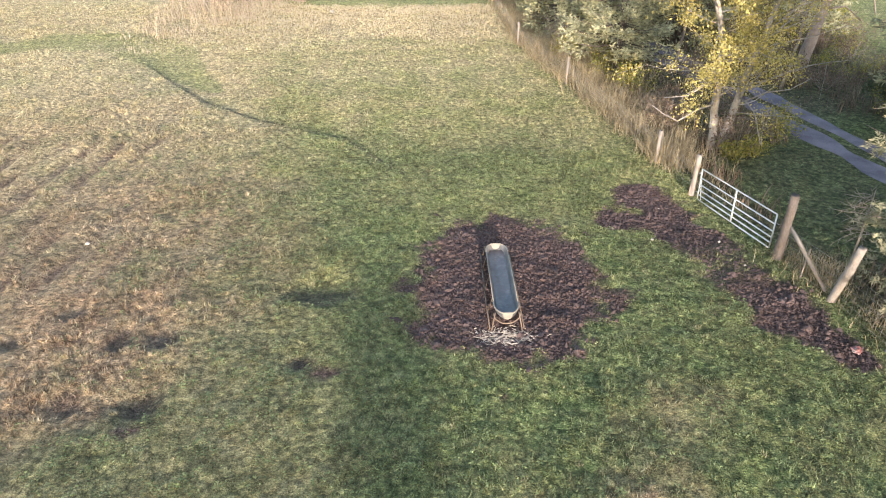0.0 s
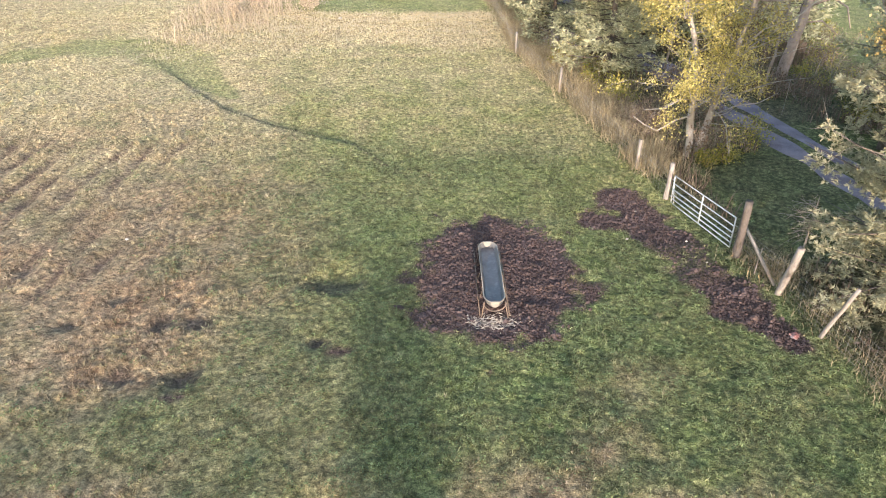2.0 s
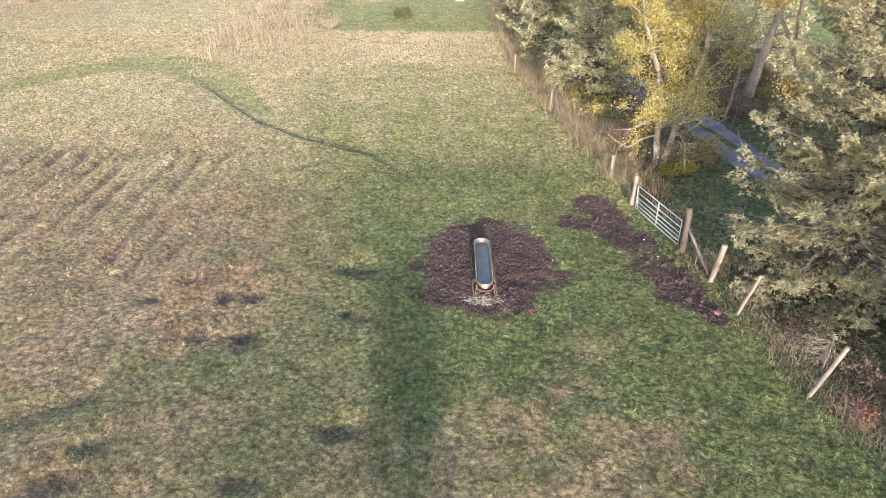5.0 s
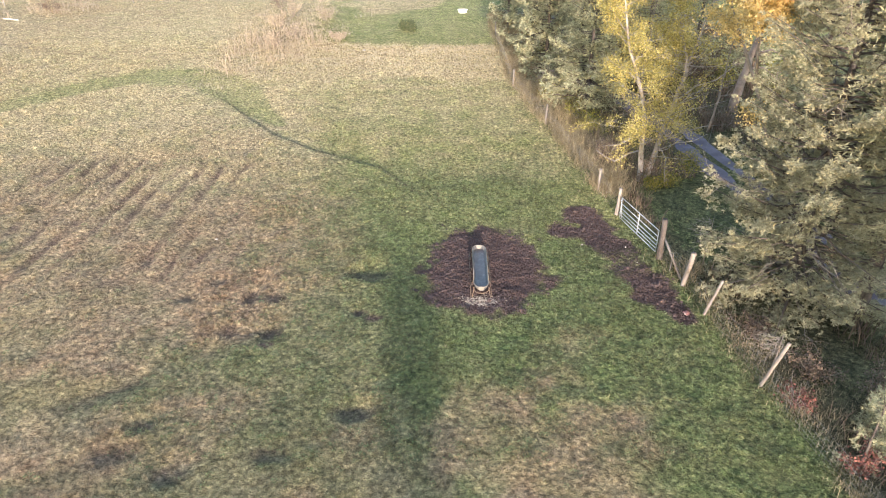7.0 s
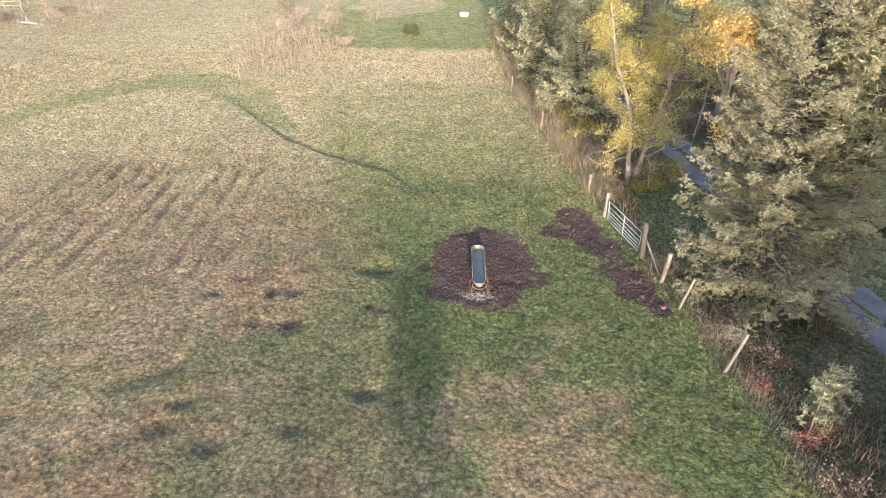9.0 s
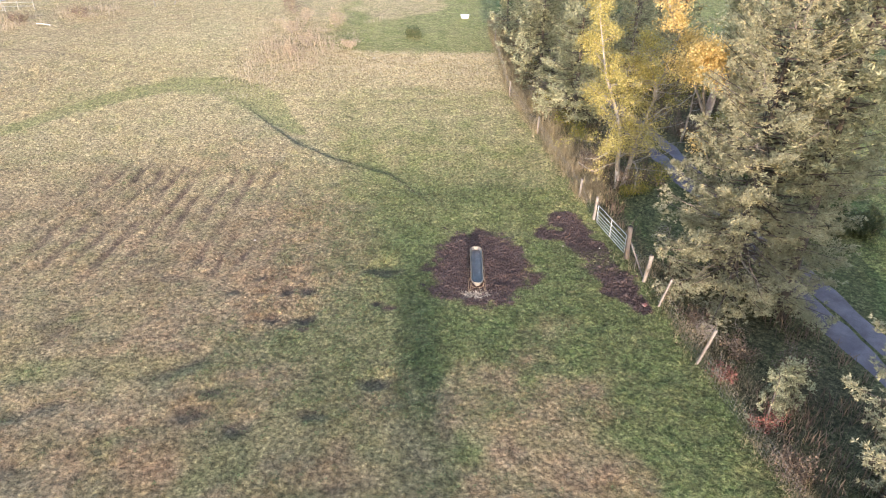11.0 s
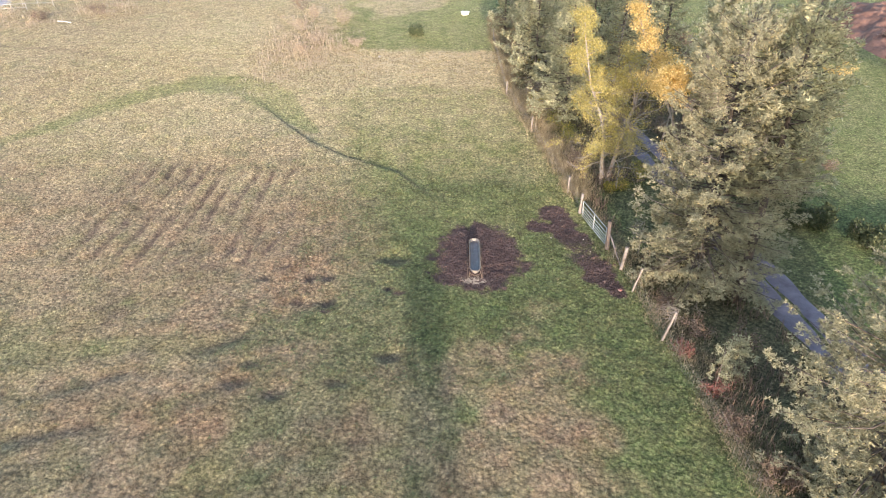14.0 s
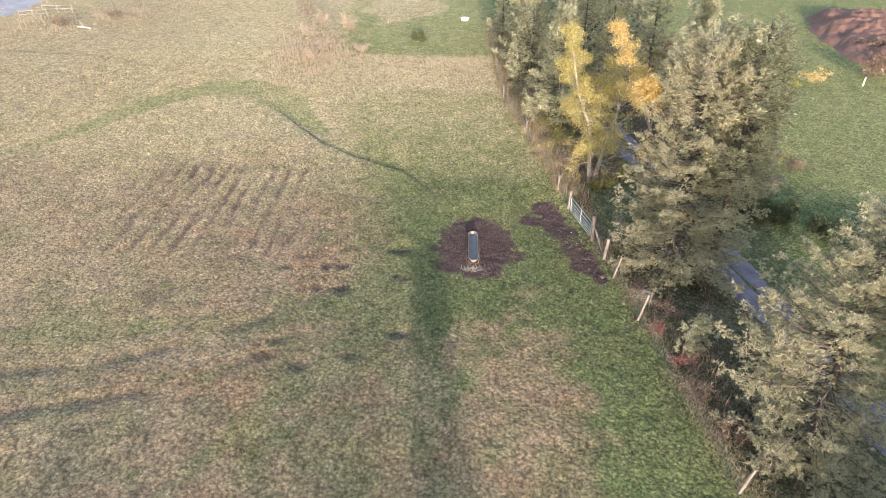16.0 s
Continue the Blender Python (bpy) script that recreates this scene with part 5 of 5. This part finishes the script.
def bush(name, x, y, h, r, leaf, seed, label, per=60, size=0.09, stems=16, leaves=1.0):
    g = np.random.default_rng(seed)
    z0 = float(height(np.array(x), np.array(y)))
    t = root(name, x, y, z0, label, "shrub")
    woods, centres = [], []
    for k in range(stems):
        a, q = g.random() * 6.28, g.random() ** 0.6
        P = limb_points((np.cos(a) * 0.1, np.sin(a) * 0.1, -0.05), (np.cos(a) * q * r, np.sin(a) * q * r, h * g.uniform(0.5, 1.0)), np.hypot(q * r, h) * g.uniform(0.7, 1.05), g, 5, 0.3, 0.02)
        woods.append(tube(P, np.linspace(0.016, 0.004, len(P)), 4))
        for j in (2, 3, 4):
            T = limb_points(P[j], g.normal(0, 1, 3) + (0, 0, 0.3), 0.35 * h * g.uniform(0.4, 1.0), g, 3, 0.4, 0.03)
            woods.append(tube(T, np.linspace(0.008, 0.003, len(T)), 3))
            if g.random() < leaves:
                centres += [T[1], T[2], T[3]]
    part("stemwork", join(woods), M_TWIG, t)["kind"] = "stuff"
    if centres:
        part("foliage", leaf_cloud(centres, [0.16 * (h / 1.2) ** 0.5] * len(centres), max(2, per // 8), size, g), leaf, t, soft=False)


BUSHES = [
    (7.9, 22.3, 1.9, 1.3, M_BUSHLEAF, "olive and yellow leafy bush by the fence"), (8.9, 20.0, 1.8, 1.2, M_BUSHLEAF, "olive leafy bush among dry weeds"),
    (10.5, 11.0, 0.7, 0.5, M_BUSHLEAF, "low yellow-green bush at the foot of the birch"), (11.4, 11.2, 0.9, 0.7, M_BUSHLEAF, "low yellow-green bush beneath the birch"),
    (6.8, 26.5, 2.0, 1.2, M_BUSHLEAF, "yellowing bush beside the fence"), (10.9, -6.2, 1.0, 0.8, M_REDLEAF, "small bush with dark red autumn leaves"),
    (11.6, -9.2, 0.9, 0.7, M_REDLEAF, "low bush with red autumn leaves"), (11.0, -2.4, 1.1, 0.9, M_BROWNLEAF, "withered brown bush below the spruces"),
    (12.2, -4.6, 1.2, 1.0, M_BROWNLEAF, "withered brown undergrowth bush"), (11.9, -11.4, 1.1, 1.0, M_BROWNLEAF, "withered brown bush along the fence"),
    (12.7, -14.0, 1.0, 0.9, M_BROWNLEAF, "low withered bush along the fence"), (17.6, 20.5, 1.6, 1.3, M_BROWNLEAF, "brown withered bush by the lane"),
    (21.0, 21.5, 1.8, 1.5, M_BUSHLEAF, "olive bush under the golden tree"), (23.0, 25.0, 2.2, 1.6, M_BROWNLEAF, "brown bush behind the golden tree"),
    (13.2, 22.5, 1.7, 1.3, M_BROWNLEAF, "brown withered bush beyond the birch"), (12.0, 17.0, 1.5, 1.2, M_BROWNLEAF, "brown weeds and bush behind the birch"),
    (13.9, -6.0, 1.3, 1.0, M_BROWNLEAF, "withered brown bush in deep shade"), (38.5, 35.5, 1.6, 1.8, M_GOLDLEAF, "yellow-leaved bush at the lawn's edge"),
    (35.0, 34.0, 1.4, 1.6, M_BUSHLEAF, "yellowing bush at the lawn's edge"), (24.2, 15.5, 1.6, 1.3, M_GOLDLEAF, "small tree-like bush with golden leaves"),
    (-13.0, 45.5, 1.5, 1.1, M_DEADSTAND, "dead brown bush at the lawn's corner"), (-17.2, 46.5, 2.0, 1.3, M_DEADSTAND, "tall dead bush among pale grass"),
    (-20.5, 52.0, 1.8, 1.4, M_DEADSTAND, "withered tan bush beyond the pasture"), (-5.9, 50.5, 0.9, 1.3, M_DARKWEED, "dark low weeds at the edge of the lawn"),
    (-20.0, 57.0, 2.4, 1.5, M_DEADSTAND, "tall tan dead bush with plumed tops"), (-15.8, 55.0, 2.2, 1.3, M_DEADSTAND, "dead tan bush beside the bare earth"),
    (-22.5, 62.0, 2.6, 1.6, M_BROWNLEAF, "tall brown dead bush beyond the field"), (-18.6, 43.0, 1.5, 1.0, M_DEADSTAND, "withered tan bush in pale grass"),
    (22.5, 17.5, 2.2, 1.7, M_BROWNLEAF, "brown withered bush beyond the lane"), (24.5, 20.5, 2.5, 1.8, M_BROWNLEAF, "tall brown bush at the wood's edge"),
    (23.5, 14.6, 1.8, 1.5, M_DARKWEED, "dark green bush at the wood's edge"), (26.5, 23.5, 2.6, 1.9, M_BROWNLEAF, "tall withered bush at the wood's edge"),
    (27.0, 26.5, 2.4, 1.4, M_REDLEAF, "bush with bright red autumn leaves"), (20.6, 17.0, 1.8, 1.5, M_DARKWEED, "dark leafy bush by the lane"),
    # six low dark bushes added to cast the dark wedge on the lawn
    (19.8, 6.4, 1.5, 1.2, M_DARKWEED, "low dark green bush added to shade the lane side"), (21.6, 6.6, 1.4, 1.3, M_DARKWEED, "low dark bush added to shade the lawn's edge"),
    (23.4, 6.3, 1.6, 1.3, M_DARKWEED, "dark bush added to shade the edge of the lawn"), (25.4, 3.9, 1.7, 1.4, M_DARKWEED, "dark leafy bush added to shade the mown lawn"),
    (27.6, 2.6, 1.8, 1.5, M_DARKWEED, "broad dark bush added to shade the mown lawn"), (30.0, 3.0, 1.6, 1.4, M_DARKWEED, "dark bush added for shade on the mown lawn"),
    (49.5, 46.0, 2.0, 2.0, M_BROWNLEAF, "brown shrub growing over the soil heap"), (54.0, 53.0, 2.0, 2.2, M_BROWNLEAF, "withered shrub on top of the soil heap"),
    (45.5, 37.2, 3.0, 1.9, M_BROWNLEAF, "brown shrub on the soil heap"), (51.0, 44.0, 2.4, 2.2, M_BROWNLEAF, "brown withered shrub by the soil heap"),
    (-56.0, 56.0, 1.6, 1.8, M_BROWNLEAF, "dead bush on the bank by the yard"), (-50.0, 60.0, 1.8, 1.8, M_BROWNLEAF, "dead brown bush near the far yard"),
]
g = np.random.default_rng(55)
for x in np.arange(8.0, 27.0, 2.3):
    for y in np.arange(13.0, 48.0, 4.2):
        bx, by = x + g.uniform(-1.1, 1.1), y + g.uniform(-2, 2)
        if bx > fence_x(by) + 1.6 and road_gap(np.array(bx), np.array(by)) > 2.4 and g.random() < 0.75:
            pick = int(g.random() * 3)
            BUSHES.append((bx, by, g.uniform(1.0, 2.4), g.uniform(0.9, 1.6), (M_BROWNLEAF, M_BUSHLEAF, M_BROWNLEAF)[pick],
                           ("withered brown bush in the wood", "olive leafy bush in the wood", "tall bush with brown withered leaves")[pick]))
for k in range(14):
    BUSHES.append((48.0 + 1.3 * k + g.uniform(-1.5, 1.5), 41 + 13 * g.random(), g.uniform(0.8, 1.6), g.uniform(1.0, 1.8), M_BROWNLEAF, "low withered brush growing on the soil heap"))
for n, (x, y, h, r, leaf, label) in enumerate(BUSHES):
    bush("bush", x, y, h, r, leaf, 300 + n, label, size=0.15 if leaf is M_DARKWEED else 0.085 if y < 30 else 0.19 if x > 44 else 0.13, stems=13 if y < 16 else 9, per=190 if leaf is M_DARKWEED else 130 if x > 44 and y > 30 else 84, leaves=0.5 if leaf is M_REDLEAF else 1.0)


def build_dead_branches():
    """Bleached dead twigs by the far fence, and bare lower twigs of the big spruces."""
    for x, y, z, r, n, seed, label in ((7.0, 28.9, 1.6, 2.0, 70, 401, "bleached dead branches of a fallen spruce"), (10.6, 2.7, 2.2, 1.0, 34, 402, "dry grey twigs beside the leaning post"),
                                       (11.0, -4.2, 1.2, 1.3, 40, 403, "dry grey branches low on the spruce"), (14.2, -19.5, 1.2, 1.4, 40, 404, "pile of dry grey branches under the spruce")):
        g = np.random.default_rng(seed)
        zz = float(height(np.array(x), np.array(y)))
        pieces = [tube([(0, 0, -0.1), (0.05, 0, z * 0.6), (0.1, 0.05, z * 1.15)], [0.035, 0.03, 0.012], 6)]
        for k in range(n):
            a = g.normal(3.3, 0.9)
            P = limb_points((0, 0, z * g.uniform(0.5, 1.1)), (np.cos(a), np.sin(a), g.normal(0.05, 0.2)), r * g.uniform(0.4, 1.1), g, 5, 0.3, 0.0)
            pieces.append(tube(P, np.linspace(0.012, 0.005, len(P)), 4))
            T = limb_points(P[3], g.normal(0, 1, 3), r * 0.3, g, 3, 0.3, 0)
            pieces.append(tube(T, np.linspace(0.009, 0.005, len(T)), 3))
        thing("dead_brushwood", join(pieces), M_TWIG, (x, y, zz), label, "dead branches")


build_dead_branches()


def build_undergrowth():
    g = np.random.default_rng(77)
    x, y = g.uniform(7, 27, 5200), g.uniform(-24, 56, 5200)
    keep = (x > fence_x(y) + 1.2) & (road_gap(x, y) > 1.8) & (rough_shade_at(x, y) > 0.62) & (fbm(x, y, 3.0, 78) > 0.42)
    x, y = x[keep], y[keep]
    V, F = stalks(x, y, g.uniform(0.35, 1.1, len(x)), 0.03, g, 8, 0.22, 0.6)
    tagged(new("undergrowth", tri_mesh("undergrowth", V, F, M_BROWNLEAF)), "withered brown undergrowth between the trees", "undergrowth", kind="stuff")


build_undergrowth()


# ---------------------------------------------------------------- small things
def lump(name, x, y, size, mat, label, category, seed, sub=2, rough=0.35, sink=0.3):
    bm = bmesh.new()
    bmesh.ops.create_icosphere(bm, subdivisions=sub, radius=1)
    for v in bm.verts:
        k = 1 + rough * (noise.noise(v.co * 1.7 + Vector((seed, 0, 0))) + 0.5 * noise.noise(v.co * 4.1 + Vector((0, seed, 0))))
        v.co = Vector((v.co.x * size[0] * k, v.co.y * size[1] * k, (v.co.z + 1 - sink) * size[2] * k))
    bmesh.ops.triangulate(bm, faces=bm.faces[:])
    bm.verts.index_update()
    vf = np.array([v.co[:] for v in bm.verts]), np.array([[v.index for v in f.verts] for f in bm.faces])
    bm.free()
    return thing(name, vf, mat, (x, y, float(height(np.array(x), np.array(y)))), label, category)


lump("plastic_sack", 8.75, -1.05, (0.13, 0.10, 0.07), M_REDSACK, "crumpled red and white plastic sack lying on mud", "sack", 3, 3, 0.7)
for n, (x, y, s) in enumerate([(6.3, 6.9, 0.035), (5.4, 4.6, 0.045), (7.5, 4.5, 0.04), (7.7, 3.0, 0.035), (-9.65, 41.8, 0.14), (-12.6, 4.9, 0.06)]):
    lump("stone", x, y, (s * 1.2, s, s * 0.8), M_STONE, "small pale field stone lying in the grass", "stone", 10 + n, 2)


def build_tub():
    x, y = 0.1, 60.0
    t = root("white_tub", x, y, float(height(np.array(x), np.array(y))), "small white plastic tub standing on the mown lawn", "tub")
    ang = np.linspace(0, 2 * np.pi, 17)[:-1]
    prof = [(0.42, 0.0), (0.5, 0.38), (0.54, 0.4), (0.54, 0.43), (0.47, 0.42), (0.40, 0.06)]
    V = np.array([(np.cos(a) * r * 1.15, np.sin(a) * r * 0.75, z) for r, z in prof for a in ang] + [(0, 0, 0), (0, 0, 0.06)])
    F = []
    for i in range(len(prof) - 1):
        for j in range(16):
            a, b = i * 16 + j, i * 16 + (j + 1) % 16
            F += [(a, b, b + 16), (a, b + 16, a + 16)]
    F += [(96, (j + 1) % 16, j) for j in range(16)] + [(97, 80 + j, 80 + (j + 1) % 16) for j in range(16)]
    part("shell", (V, np.array(F)), M_WHITE, t)


build_tub()


def patch(name, cx, cy, rx, ry, rise, mat, label, category, seed, rough=0.1, lift=0.03, n=48):
    """A low uneven sheet or heap that sits on the ground."""
    u, v = np.meshgrid(np.linspace(-1, 1, n), np.linspace(-1, 1, n))
    x, y = cx + u.ravel() * rx, cy + v.ravel() * ry
    d = np.hypot(u, v).ravel() + 0.5 * (fbm(x, y, max(rx, ry) * 0.5, seed) - 0.5)
    top = 1 - smooth(0.55, 1.0, d)
    z = height(x, y) - 0.25 + top * (0.25 + lift + rise * (0.5 + fbm(x, y, rx * 0.35, seed + 3)) + rough * (fbm(x, y, 0.9, seed + 5) + 0.5 * vnoise(x, y, 0.4, seed + 7) - 0.75))
    V = np.stack([x, y, z], -1)
    a = (np.arange(n - 1)[:, None] * n + np.arange(n - 1)[None]).ravel()
    F = np.concatenate([np.stack([a, a + 1, a + n + 1], -1), np.stack([a, a + n + 1, a + n], -1)])
    tagged(new(name, tri_mesh(name, V, F, mat, True)), label, category, kind="structure")


patch("yard", -75, 68, 14, 13, 0.0, M_YARD, "pale bluish gravel yard beyond the field", "yard", 81)
patch("soil_heap", 57, 50, 12, 17, 1.7, M_HEAP, "low heap of reddish brown garden soil", "soil", 83, 0.7, n=120)


def build_far_rails():
    for x, y, a, l, lean, label in ((-60.5, 64.0, 0.1, 4.2, 0.0, "white-painted rail fence by the far yard"), (-62.5, 61.0, 0.35, 3.6, 0.0, "white-painted rail fence panel near the yard")):
        z = float(height(np.array(x), np.array(y)))
        t = root("rail_fence", x, y, z, label, "rail fence", "white rails by the yard")
        w = np.array([np.cos(a), np.sin(a), 0])
        for k in (-1, 0, 1):
            c = w * l / 2 * k
            part("post", tube([c + (0, 0, -0.2), c + (0, 0, 0.6), c + (0, 0, 1.15)], 0.045, 8), M_PALE, t)
        for h in (0.45, 0.95):
            part("rail", tube([w * -l / 2 + (0, 0, h), (0, 0, h + 0.01), w * l / 2 + (0, 0, h)], 0.034, 8), M_PALE, t)
    x, y = -52.5, 55.5
    thing("fallen_rail", tube([(-1.1, 0.35, 0.12), (0, 0, 0.16), (1.1, -0.4, 0.1)], 0.055, 8), M_WHITE, (x, y, float(height(np.array(x), np.array(y)))), "white rail fallen in dead weeds", "rail")
    for x, y, h, lean, label in ((-42.6, 66.2, 2.4, (-0.4, 0.2), "grey wooden pole leaning beyond the field"), (-40.6, 67.5, 2.0, (0.9, 0.2), "dark broken pole leaning over"), (43.4, 34.6, 0.9, (0.05, 0), "short white stake at the lawn's edge")):
        p = root("pole", x, y, float(height(np.array(x), np.array(y))), label, "pole")
        part("shaft", post_shape(h, 0.07, 0.06, lean, 9), M_GREYWOOD if h > 1 else M_WHITE, p)


build_far_rails()
